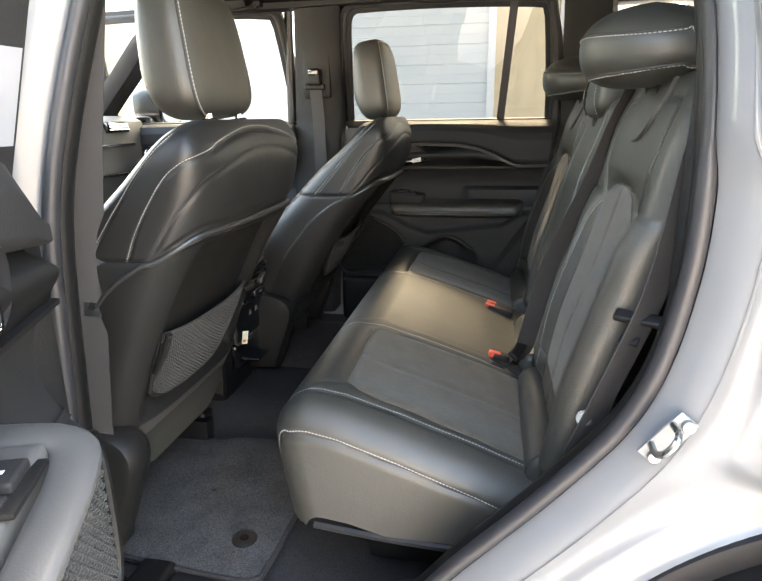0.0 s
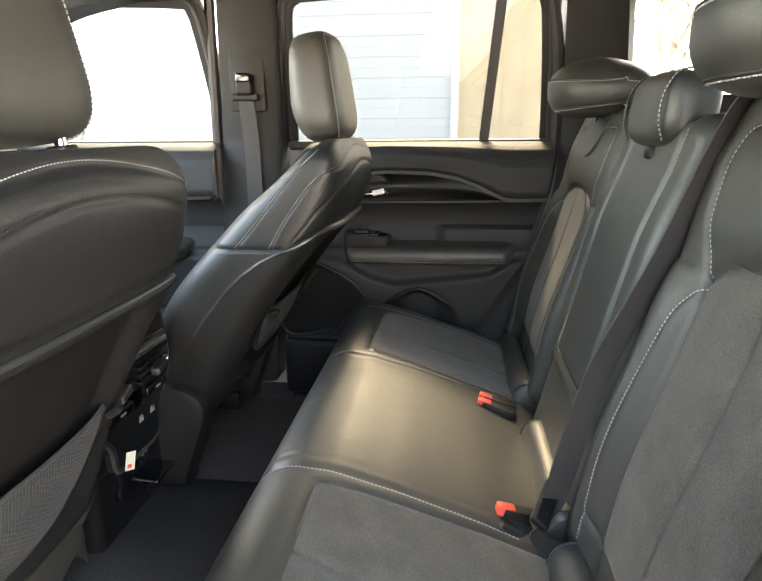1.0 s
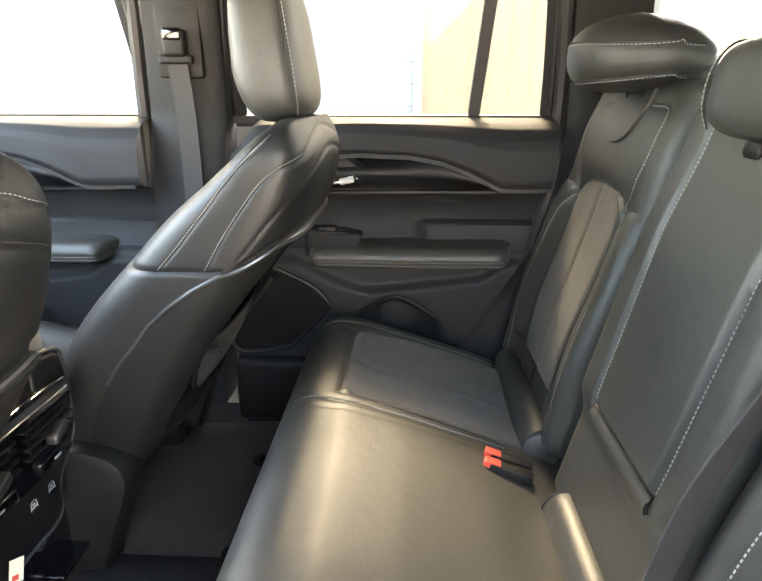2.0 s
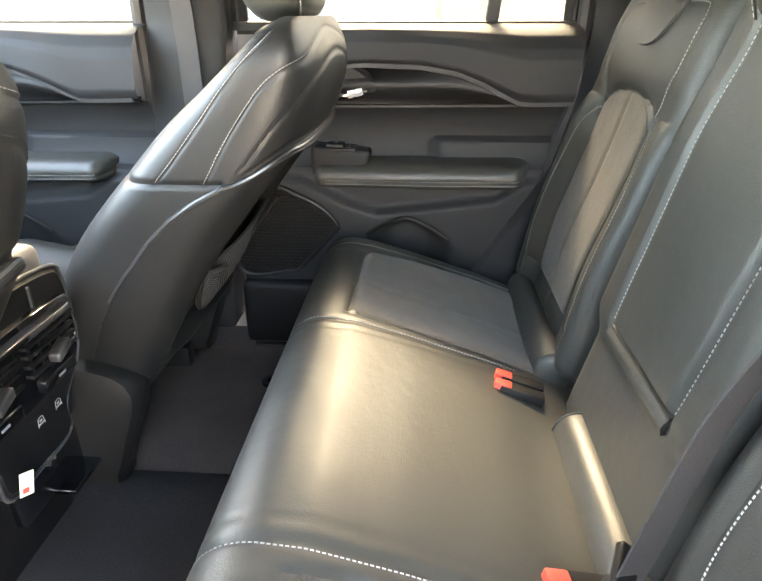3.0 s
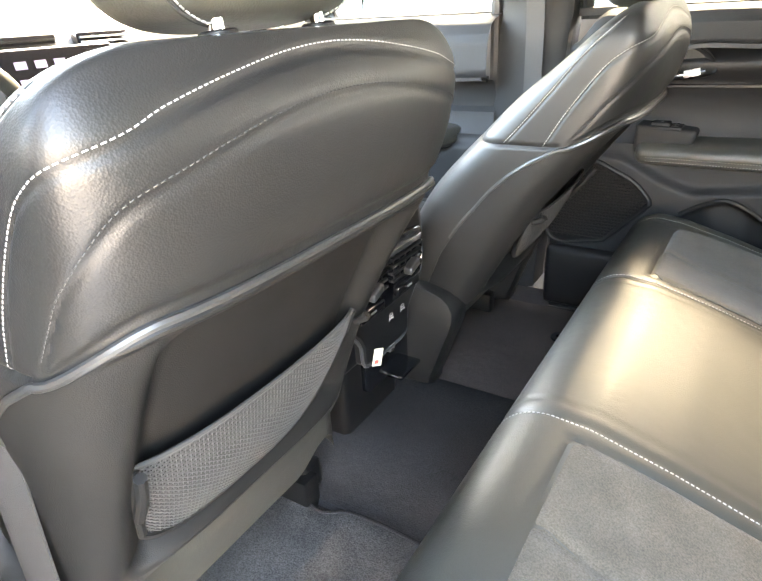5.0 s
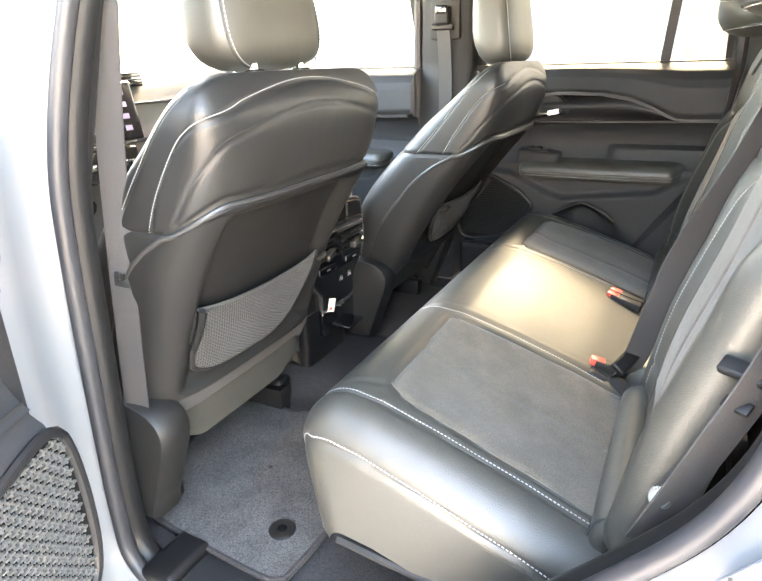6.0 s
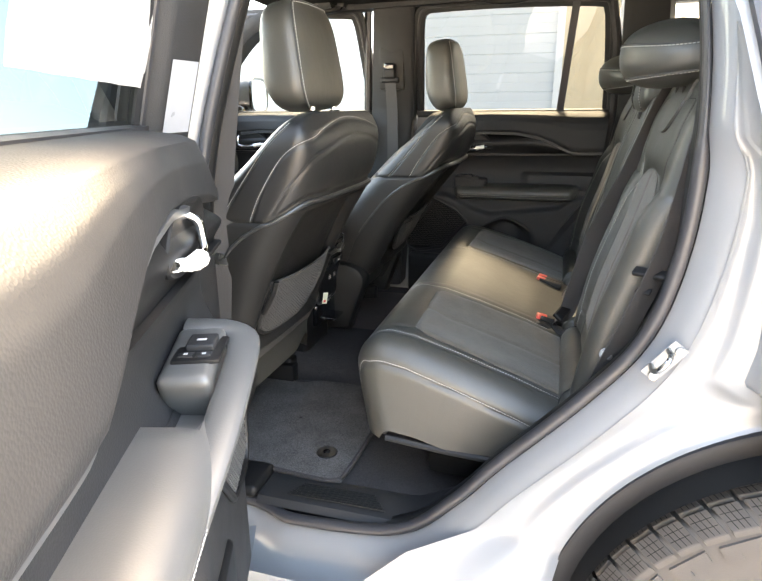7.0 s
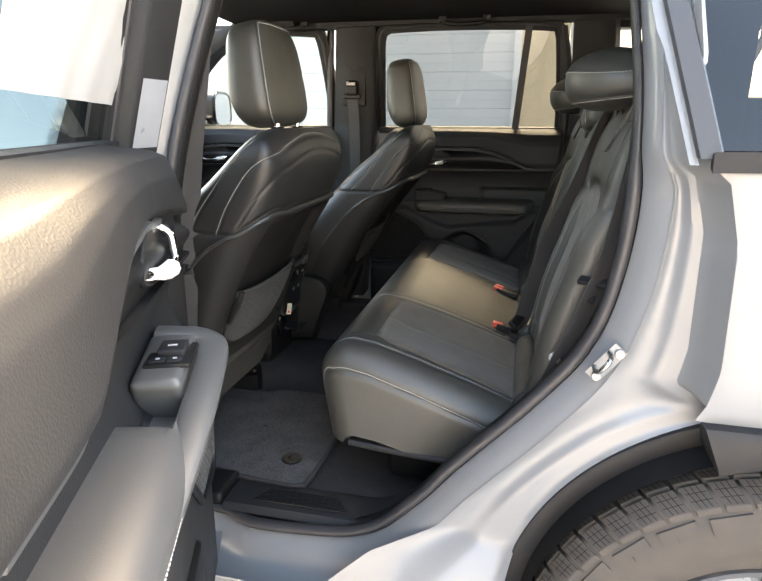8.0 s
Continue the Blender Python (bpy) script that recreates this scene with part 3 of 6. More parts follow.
# ---- front seats ----
def headrest(name, t, w, d, h, m, exponent=3.4, taper=0.10, rise=4.0, rear=0.0):
    """A front headrest: rings over its height, fuller in front at the bottom; returns the part and its surface."""
    def at(v, ph):
        """v from -1 to 1 over the height, ph round it from the rear."""
        a = np.asarray(v, float) * math.pi / 2
        ph = np.asarray(ph, float)
        sup = lambda c, p: np.sign(c) * np.abs(c) ** (2 / p)
        cz, sz = sup(np.cos(a), rise), sup(np.sin(a), rise)
        c, s = np.cos(ph), np.sin(ph)
        front = np.where(c < 0, 1.0 + 0.25 * np.exp(-((sz + 0.25) / 0.6) ** 2), 1.0)
        x = d / 2 * cz * sup(c, exponent) * front
        y = w / 2 * cz * (1 - taper * sz) * sup(s, exponent)
        x = x + rear * (y / (w / 2)) ** 2 * (c > 0)
        return np.stack([x, y, h / 2 * sz + 0 * x], -1)
    vs = np.sin(np.linspace(-1, 1, 46) * math.pi / 2) * 0.5 + np.linspace(-1, 1, 46) * 0.5
    g = at(vs[:, None], np.arange(96)[None, :] * 2 * math.pi / 96)
    ob = part(name, moved(sheet(g, True), m), LEATHER, t)
    return ob, at


def thread_line(parent, at, path, m, mat=None, pitch=0.0066, size=0.0009):
    """A dark seam cord with stitches beside it, along a path of (v, turn) on the surface at()."""
    v, ph = path[:, 0], path[:, 1]
    p, e = at(v, ph), 1e-3
    away = np.cross(at(v, ph + e) - at(v, ph - e), at(v + e, ph) - at(v - e, ph))
    away = away / np.maximum(np.linalg.norm(away, axis=1), 1e-12)[:, None]
    away = away * np.sign((away * p).sum(1))[:, None]
    part("seam", moved(tube(p + away * 0.0006, 0.0016, 6), m), THREAD_DARK, parent)
    q = p + away * 0.0012 + np.cross(tangents(p), away) * 0.0042
    s = np.concatenate([[0], np.cumsum(np.linalg.norm(np.diff(q, axis=0), axis=1))])
    out = []
    for k in np.arange(pitch / 2, s[-1], pitch):
        a, b = (np.array([np.interp(k + e * pitch * 0.33, s, q[:, i]) for i in range(3)]) for e in (-1, 1))
        out.append(tube(np.array([a, (a + b) / 2, b]), size, 5))
    part("stitching", moved(join(*out), m), mat or THREAD, parent, "white thread stitching")


def front_seat(y0, s, slid):
    """s: sign of the door's side; slid: whether the back stands further to the rear."""
    t = thing("front_seat", "black leather front seat with shell back and map net", "front seat", "front seats")
    dx = 0.025
    add = lambda name, shape, mat, parent=None, label="": part(name, shape, mat, parent or t, label)

    def shift(z):
        return slid * curve(z, (0.50, 0.60, 0.92, 1.14, 1.34), (0.02, 0.03, 0.09, 0.135, 0.145))

    def rear(z):
        return curve(z, (0.50, 0.60, 0.765, 0.93, 1.05, 1.13, 1.20, 1.27, 1.322), (-0.265, -0.225, -0.165, -0.105, -0.045, 0.002, 0.028, 0.030, 0.006)) + shift(z)

    def front(z):
        return curve(z, (0.50, 0.60, 0.80, 1.00, 1.10, 1.18, 1.22, 1.26, 1.305, 1.322), (-0.45, -0.44, -0.41, -0.345, -0.272, -0.200, -0.152, -0.105, -0.050, -0.026)) + shift(z)

    def half(z):
        return curve(z, (0.55, 0.70, 0.90, 1.05, 1.15, 1.33), (0.225, 0.243, 0.256, 0.263, 0.264, 0.260))

    P = 4.0

    def base(u, v):
        u, v = np.broadcast_arrays(np.asarray(u, float), np.asarray(v, float))
        z = 0.55 + u
        k = np.clip((z - 1.24) / 0.082, 0, 0.9995)
        w = half(z) * (0.62 + 0.38 * (1 - k ** 3.4) ** (1 / 2.2))
        cx, d = (rear(z) + front(z)) / 2, (rear(z) - front(z)) / 2
        c, si = np.cos(v), np.sin(v)
        f = (np.abs(c) ** P + np.abs(si) ** P) ** (-1 / P)
        return np.stack([cx + d * c * f, y0 + w * si * f, z], -1)

    def side(z, x):
        """The turn round the seat at which its flank lies at x (of the seat that is not slid)."""
        x = x + float(shift(z))
        k = (x - float(rear(z) + front(z)) / 2) / (float(rear(z) - front(z)) / 2)
        k = max(-0.98, min(0.98, k))
        return math.atan2(1, k / (1 - k ** 4) ** 0.25)

    def across(z, y):
        k = np.clip(y / half(z), -0.98, 0.98)
        return np.arctan(k / (1 - k ** 4) ** 0.25)

    def edge(z):
        """Where the hard shell ends on the flank, from the side seam down and forward."""
        zs = (0.60, 0.70, 0.80, 0.88, 0.93, 0.975, 1.01, 1.045, 1.07, 1.098, 1.16)
        xs = (-0.300, -0.296, -0.288, -0.270, -0.245, -0.216, -0.195, -0.165, -0.135, -0.088, -0.088)
        return np.interp(z, zs, [side(a, b) for a, b in zip(zs, xs)])

    def lip_z(v):
        return 1.098 + 0.046 * bump01(edge(1.098) - np.abs(v), 0, 0.46)

    U = lambda z: z - 0.55
    seams, white = [], []
    for k in (-1, 1):
        a = smooth_path([(U(z), k * side(z, x)) for z, x in ((1.100, -0.190), (1.146, -0.155), (1.190, -0.122), (1.233, -0.090), (1.270, -0.056), (1.300, -0.026))], 40)
        seams.append((a, 0.0024, 0.0045))
        white.append((a, k))
        seams.append(([(U(1.098), k * 1.20), (U(1.098), k * 2.5)], 0.004, 0.004))
    b = [(z, side(z, x)) for z, x in ((1.100, -0.116), (1.155, -0.090), (1.222, -0.046), (1.250, -0.014))] + [(1.269, 0.80)] + [(z, across(z, y)) for z, y in ((1.282, 0.185), (1.294, 0.128), (1.303, 0.064))]
    b = smooth_path([(U(z), -q) for z, q in b] + [(U(1.306), 0.0)] + [(U(z), q) for z, q in b[::-1]], 140)
    c = [(z, side(z, x)) for z, x in ((1.118, -0.068), (1.145, -0.048), (1.174, -0.027), (1.205, 0.0))] + [(1.229, 0.80)] + [(z, across(z, y)) for z, y in ((1.244, 0.180), (1.258, 0.120), (1.267, 0.06))]
    c = smooth_path([(U(z), -q) for z, q in c] + [(U(1.270), 0.0)] + [(U(z), q) for z, q in c[::-1]], 140)
    seams += [(b, 0.0022, 0.0045), (c, 0.0022, 0.0045)]
    K = 0.20
    relief = seam_relief([(np.array(p) * (1, K), q, w) for p, q, w in seams])
    us = np.concatenate([steps(U(0.60), U(1.06), 0.03), steps(U(1.07), U(1.300), 0.0035), U(1.322) - 0.020 * np.linspace(1, 0.0, 14)[1:] ** 2.0])
    vs = np.linspace(-math.pi, math.pi, 261)[:-1]
    plain = Soft(base, None, -1.0)

    def sunk(u, v):
        w = np.abs((v + math.pi) % (2 * math.pi) - math.pi)
        z, rim = u + 0.55, lip_z(w)
        tuck = -0.004 * np.exp(-((z - rim - 0.006) / 0.007) ** 2) * bump01(1.15 - w, 0, 0.2)
        hid = bump01(edge(np.minimum(z, 1.098)) - 0.05 - w, 0, 0.08) * bump01(rim - 0.004 - z, 0, 0.014)
        return relief(u, v * K) + tuck - hid * (0.010 + 0.07 * bump01(0.80 - w, 0, 0.15))
    under = Soft(base, sunk, -1.0)
    cover = add("leather_cover", under.sheet(np.concatenate([steps(U(0.60), U(1.03), 0.02), us[us > U(1.035)]]), vs, True), LEATHER_BACK)
    add("top_cap", (under.at(np.full(48, us[-1]), np.linspace(-math.pi, math.pi, 49)[:-1])[0], [tuple(range(48))]), LEATHER_BACK, cover)
    along = Soft(lambda u, v: base(u, v / K), relief, -1.0)

    def run(pts, off):
        return along.stitches([(x, y * K) for x, y in pts], off=off, size=0.00055, pitch=0.0056)
    for p, k in white:
        add("stitching", run(p, 0.005 * k), THREAD, cover, "white thread stitching")
    add("stitching", run(b, -0.005), THREAD, cover, "white thread stitching")
    add("stitching", run(c, -0.005), THREAD_DARK, cover)
    # hard shell round the back: its lip stands proud, the middle is hollow
    hs = np.concatenate([np.linspace(0, 0.10, 14), np.linspace(0.11, 0.89, 120), np.linspace(0.90, 1, 14)])
    gs = np.concatenate([np.linspace(0, 0.10, 12), np.linspace(0.11, 0.84, 50), np.linspace(0.845, 1, 34)])
    g, h = np.meshgrid(gs, hs, indexing="ij")
    v = (h - 0.5) * 2 * edge(0.73 + (1.098 - 0.73) * g)
    lip = lip_z(v)
    foot = 0.700 + 0.062 * bump01(0.95 - np.abs(v), 0, 0.2)
    u = U(foot + (lip - foot) * g)
    yy = base(u, v)[..., 1] - y0
    zz = u + 0.55
    back = bump01(0.95 - np.abs(v), 0, 0.20)
    hollow = bump01(0.212 - np.abs(yy), 0, 0.040) * bump01(zz, 0.768, 0.79) * bump01(lip - 0.010 - zz, 0, 0.045) * back
    ridge = np.exp(-((lip - 0.006 - zz) / 0.006) ** 2) * back
    out = 0.003 + 0.002 * back + 0.005 * ridge - 0.032 * hollow
    out[-1], out[-2] = -0.004, out[-2] * 0.55
    side_in = bump01(np.abs(h - 0.5) * 2, 0.985, 1.0)
    out = out * (1 - side_in) - 0.004 * side_in
    out[0] = -0.006
    zs = np.linspace(0.90, 1.095, 40)
    q = np.concatenate([-edge(zs), np.linspace(-edge(1.098), edge(1.098), 120), edge(zs)[::-1]])
    top = np.concatenate([zs, lip_z(q[40:160]), zs[::-1]]) - 0.003
    fade = np.concatenate([np.linspace(0, 1, 40), np.ones(120), np.linspace(1, 0, 40)])
    # Bead added on the lip, paler than the shell, in place of the ridge's highlight.
    add("lip_bead", tube(plain.at(U(top), q, -0.003 + 0.006 * fade)[0], 0.0042, 8), BEAD, None, "pale bead added for the lip's highlight")
    shell = add("back_shell", sheet(plain.at(u, v, out)[0]), SHELL, None, "hard plastic back shell")
    # map net in the hollow
    rows, cols = 40, 64
    bag = Soft(base, None, -1.0)

    def net_uv(a, q):
        yv = (q - 0.5) * 2 * -s
        top = 0.930 + 0.012 * yv ** 2
        low = 0.790 + 0.030 * np.clip(-yv, 0, 1) ** 6 + 0.115 * np.clip(yv, 0, 1) ** 3.0
        z = low + (top - low) * a
        y = -s * (-0.008 + (0.188 - 0.014 * (1 - a) * (yv < 0)) * yv)
        return U(z), across(z, y)

    def bow(a, q):
        return -0.012 + 0.016 * np.sin(math.pi * np.clip(a * 0.8 + 0.12, 0, 1)) * np.sin(math.pi * np.clip(q, 0, 1)) ** 0.5

    strands = []
    for i in range(rows + 1):
        q = np.linspace(0, 1, cols)
        u1, v1 = net_uv(np.full(cols, i / rows), q)
        strands.append(tube(bag.at(u1, v1, bow(i / rows, q) + 0.0011 * np.cos(np.arange(cols) * math.pi + i * math.pi))[0], 0.0011, 4))
    for jx in range(cols):
        a = np.linspace(0, 1, 18)
        u1, v1 = net_uv(a, np.full(18, jx / (cols - 1)))
        strands.append(tube(bag.at(u1, v1, bow(a, jx / (cols - 1)))[0], 0.0008, 4))
    net = add("map_net", join(*strands), NET, None, "grey mesh map net")
    # Dark sheet added behind the net for the shade of the hollow.
    g, h = np.meshgrid(np.linspace(0.01, 0.99, 14), np.linspace(0.005, 0.995, 30), indexing="ij")
    u1, v1 = net_uv(g, h)
    add("net_shade", sheet(bag.at(u1, v1, bow(g, h) - 0.004)[0]), LINER_SHADE, net)
    q = np.linspace(0, 1, 60)
    u1, v1 = net_uv(np.full(60, 1.0), q)
    add("net_band", tube(bag.at(u1, v1, bow(1.0, q) + 0.001)[0], 0.0032, 6), NET, net)
    rim = np.concatenate([np.stack([np.linspace(1, 0.0, 12), np.zeros(12)], 1), np.stack([np.zeros(40), np.linspace(0, 1, 40)], 1), np.stack([np.linspace(0, 1, 12), np.ones(12)], 1)])
    u1, v1 = net_uv(rim[:, 0], rim[:, 1])
    add("net_edge", tube(bag.at(u1, v1, np.full(len(u1), -0.010))[0], 0.0055, 6), SHELL, net)
    for k in (0, 1):
        u1, v1 = net_uv(np.array([0.62, 1.16]), np.array([k * 1.0, k * 1.0]))
        if k == (0 if s < 0 else 1):
            u1 = np.array((U(0.868), U(0.958)))
        a = bag.at(u1, v1, np.array((0.000, 0.012)))[0]
        add("net_hook", tube(np.array([a[0], a[0] * 0.4 + a[1] * 0.6 + (0.004, 0, 0), a[1]]), 0.0065, 8), SHELL)
    # headrest: a rear pad panel edged by a stitched seam
    m = pose(-0.092 + 0.178 * slid, y0, 1.441 - 0.008 * slid, 0, -9, 0)
    hr, at = headrest("headrest", t, 0.272, 0.112, 0.238, m)
    pv = np.concatenate([np.linspace(-0.93, 0.52, 50), np.full(40, 0.57), np.linspace(0.52, -0.93, 50)])
    pp = np.concatenate([np.full(50, -1.02), np.linspace(-0.98, 0.98, 40), np.full(50, 1.02)])
    path = smooth_path(np.column_stack([pv, pp])[::5], 180)
    thread_line(hr, at, path, m)
    px = -0.044 + 0.150 * slid
    for k in (-1, 1):
        add("headrest_post", rod((px, y0 + 0.065 * k, 1.28), (px - 0.012, y0 + 0.065 * k, 1.40), 0.0068), CHROME, None, "chrome headrest post")
        add("post_collar", disc((px - 0.003, y0 + 0.065 * k, 1.314), (-0.1, 0, 1), 0.016, 0.010), HARD)
    # cushion and base
    r = 0.06
    cb = pad(dx - 0.70, dx - 0.30, y0 - 0.20, y0 + 0.20, r, lambda u, v: np.interp(u - dx, (-0.75, -0.65, -0.25), (0.79, 0.80, 0.73)) + 0.03 * bump01(np.abs(v - y0), 0.12, 0.2), lambda u, v, c: np.stack([u, v, np.maximum(c, 0.60)], -1))
    part("seat_cushion", Soft(cb).sheet(steps(dx - 0.90, dx - 0.16, 0.02), steps(y0 - 0.42, y0 + 0.42, 0.02)), LEATHER, t)
    for k in (-1, 1):
        if s > 0 or k == s:
            o = smooth_path([(-0.60, 0.53), (-0.27, 0.53), (-0.238, 0.545), (-0.205, 0.63), (-0.176, 0.715), (-0.186, 0.757), (-0.225, 0.778), (-0.30, 0.785), (-0.60, 0.78)], 60, True)
            c = o.mean(0)
            rings = [[(dx + c[0] + (p[0] - c[0]) * q, y0 + k * 0.245 + e, c[1] + (p[1] - c[1]) * q) for p in o] for e, q in ((-0.040, 0.90), (-0.035, 0.965), (-0.022, 1.0), (0.022, 1.0), (0.035, 0.965), (0.040, 0.90))]
            part("side_cover", loft(rings), SHELL, t, "plastic recliner cover")
        part("seat_rail", block(dx - 0.75, dx - 0.275, y0 + 0.19 * k - 0.02, y0 + 0.19 * k + 0.02, 0.485, 0.56, 0.006), HARD, t)
        part("rail_end", block(dx - 0.345, dx - 0.290, y0 + 0.215 * k - 0.026, y0 + 0.215 * k + 0.026, 0.505, 0.572, 0.012, 3), HARD, t)
    rows = []
    for y in np.linspace(-0.235, 0.235, 40):
        cut = 0.055 * float(bump01(0.215 - abs(y), 0, 0.05))
        rows.append([(dx - 0.215, y0 + y, 0.772), (dx - 0.226, y0 + y, 0.735), (dx - 0.250, y0 + y, 0.690), (dx - 0.280, y0 + y, 0.615 + cut), (dx - 0.300, y0 + y, 0.600 + cut), (dx - 0.340, y0 + y, 0.610 + cut)])
    add("skirt", sheet(np.array(rows)), SKIRT, None, "grey cloth skirt")
    return t


ground()
garage()
REAR = thing("rear_seat", "black leather rear bench seat with suede inserts", "rear seat")
bench(REAR)
buckle(0.500, -0.205, 0.752, (0.008,), 1)
buckle(0.485, 0.175, 0.757, (-0.014, 0.014), -1)
backrest(REAR, -0.455, 0.245, -1)
backrest(REAR, 0.450, 0.235, 1)
centre_back(REAR)
roll(REAR, -0.655, -0.265)
roll(REAR, -0.215, 0.105)
roll(REAR, 0.255, 0.655)
rear_headrest(REAR, -0.44)
rear_headrest(REAR, 0.44)
centre_headrest(REAR)
front_seat(-0.44, -1, 0)
front_seat(0.43, 1, 1)

# ---- car body ----
OPENING = [(-0.11, 0.480), (0.10, 0.482), (0.25, 0.510), (0.35, 0.598), (0.43, 0.695), (0.562, 0.843), (0.652, 0.970), (0.690, 1.12), (0.697, 1.30),
           (0.685, 1.46), (0.655, 1.60), (0.56, 1.695), (0.35, 1.722), (0.10, 1.722), (-0.040, 1.69), (-0.070, 1.58), (-0.110, 1.44), (-0.164, 1.177),
           (-0.187, 0.90), (-0.199, 0.60), (-0.182, 0.515)]
RING = smooth_path(OPENING, 200, True)


def ring_at(off, y, lean=0.10):
    """The door opening's outline, set out by off in its own plane, at depth y; the upper body leans in."""
    t = tangents(RING, True)
    front = bump01(-RING[:, 0], 0.0, 0.10)
    off = off * (1 - 0.45 * bump01(RING[:, 1], 1.235, 1.31) * bump01(RING[:, 0], 0.55, 0.66))[:, None]
    q = RING + off * np.stack([t[:, 1], -t[:, 0]], 1)
    return np.stack([q[:, 0], y + 0.03 * front + lean * bump01(q[:, 1], 1.15, 1.80), q[:, 1]], 1)


def closed_loft(rings):
    g = np.array(rings)
    g = np.concatenate([g, g[:, :1]], 1)
    return sheet(g)


WHEEL_X, WHEEL_Z, WHEEL_Y = 0.985, 0.408, -0.845


def skin_y(x, z):
    """The outer skin of the body's near side."""
    z = np.asarray(z, float)
    waist = -0.965 - 0.012 * np.exp(-((z - 0.98) / 0.25) ** 2) + 0.02 * bump01(0.6 - z, 0, 0.3) + 0.006 * bump01(z, 1.158, 1.174) + 0.020 * bump01(0.985 - z, 0, 0.16)
    return waist + 0.16 * np.clip((z - 1.27) / 0.5, 0, 1.2) ** 1.1


CREASE_Z, CREASE_X = (0.86, 0.90, 0.93, 0.99, 1.18, 1.262, 1.285), (0.790, 0.802, 0.814, 0.824, 0.820, 0.800, 0.772)
ARCH, ARCH_X, ARCH_Z = 0.472, 1.005, 0.42


def arch_x(z):
    return ARCH_X - math.sqrt(max(0.0, ARCH ** 2 - (z - ARCH_Z) ** 2))


def car():
    t = thing("car", "silver sport utility car with its rear door open", "car")
    rim = ring_at(0.130, 0)
    rim[:, 1] = skin_y(0, rim[:, 2])
    right = bump01(RING[:, 0], 0.26, 0.38) * bump01(1.42 - RING[:, 1], 0, 0.10)
    j = [ring_at(0.018, -0.828), ring_at(0.032, -0.848), ring_at(0.048, -0.864), ring_at(0.060, -0.870), ring_at(0.074, -0.880), ring_at(0.090, -0.912), ring_at(0.104, -0.942), ring_at(0.118, -0.957), rim]
    base_ring = ring_at(0.060, -0.870)
    for r_ in j[4:]:
        tuck = base_ring + (0, 0.03, 0)
        r_[:] = r_ * (1 - right)[:, None] + tuck * right[:, None]
    part("door_jamb", closed_loft(j), PAINT, t, "silver painted door jamb")
    # weather seal
    prof = [(0.003 + 0.011 * math.cos(a), 0.014 * math.sin(a)) for a in np.linspace(0, 2 * math.pi, 14, endpoint=False)]
    g = [ring_at(0.002 + a, -0.826 - c) for a, c in prof]
    g.append(g[0])
    part("door_seal", closed_loft(g), RUBBER, t, "black rubber door seal")
    part("aperture_trim", closed_loft([ring_at(0.010, -0.812), ring_at(0.002, -0.803), ring_at(0.000, -0.790), ring_at(0.004, -0.778), ring_at(0.012, -0.772)]), HARD, t, "black plastic aperture trim")
    # jamb plate between the seal and the wheel arch
    k = (RING[:, 0] > 0.30) & (RING[:, 1] < 1.46)
    src = ring_at(0.056, -0.868)[k]
    src = src[np.argsort(src[:, 2])]
    rows = []
    for z in np.linspace(0.44, 1.44, 120):
        xl = np.interp(z, src[:, 2], src[:, 0])
        yl = np.interp(z, src[:, 2], src[:, 1])
        flare = max(0.0, 0.57 - z)
        xl, yl = xl - 1.3 * flare, yl - 0.55 * flare
        up = float(bump01(z, 0.875, 0.935))
        low = arch_x(min(z, 0.888)) - 0.002
        xr = low * (1 - up) + np.interp(z, CREASE_Z + (1.46,), CREASE_X + (0.735,)) * up
        curl = up
        skin = float(skin_y(0, z)) + 0.004
        row = []
        for q in np.linspace(0, 1, 13):
            dip = 0.010 * math.sin(math.pi * min(1, q * 1.5)) * (1 if z < 1.27 else 0.3)
            row.append((xl + (xr - 0.022 - xl) * q, yl - 0.012 * q + dip - 0.004, z))
        a, b = row[-1][0], row[-1][1]
        for q, h in ((0.35, 0.16), (0.62, 0.45), (0.84, 0.80), (1.0, 1.0)):
            row.append((a + 0.024 * q, b + curl * (skin - b) * h + (1 - curl) * (-0.012 * h), z))
        rows.append(row)
    part("jamb_plate", sheet(np.array(rows)), PAINT, t, "silver painted inner quarter panel")
    rows = []
    for z in np.linspace(0.905, 1.287, 30):
        x0 = np.interp(z, CREASE_Z, CREASE_X) + 0.0015
        rows.append([(x0 + (2.2 - x0) * q ** 1.6, float(skin_y(0, z)) + (0.004 if q == 0 else 0), z) for q in np.linspace(0, 1, 22)])
    part("quarter_panel", sheet(np.array(rows)), PAINT, t, "silver rear quarter panel")
    # arch lip and flared cladding
    rings = []
    for a in np.linspace(radians(205), radians(96), 50):
        c, s_ = math.cos(a), math.sin(a)
        rings.append([(ARCH_X + r * c, yy, ARCH_Z + r * s_) for r, yy in ((ARCH + 0.004, -0.885), (ARCH + 0.002, -0.899), (ARCH - 0.008, -0.903), (ARCH - 0.036, -0.896), (ARCH - 0.040, -0.87))])
    part("arch_lip", sheet(np.array(rings)), CLAD, t, "dark grey arch lip")
    rings = []
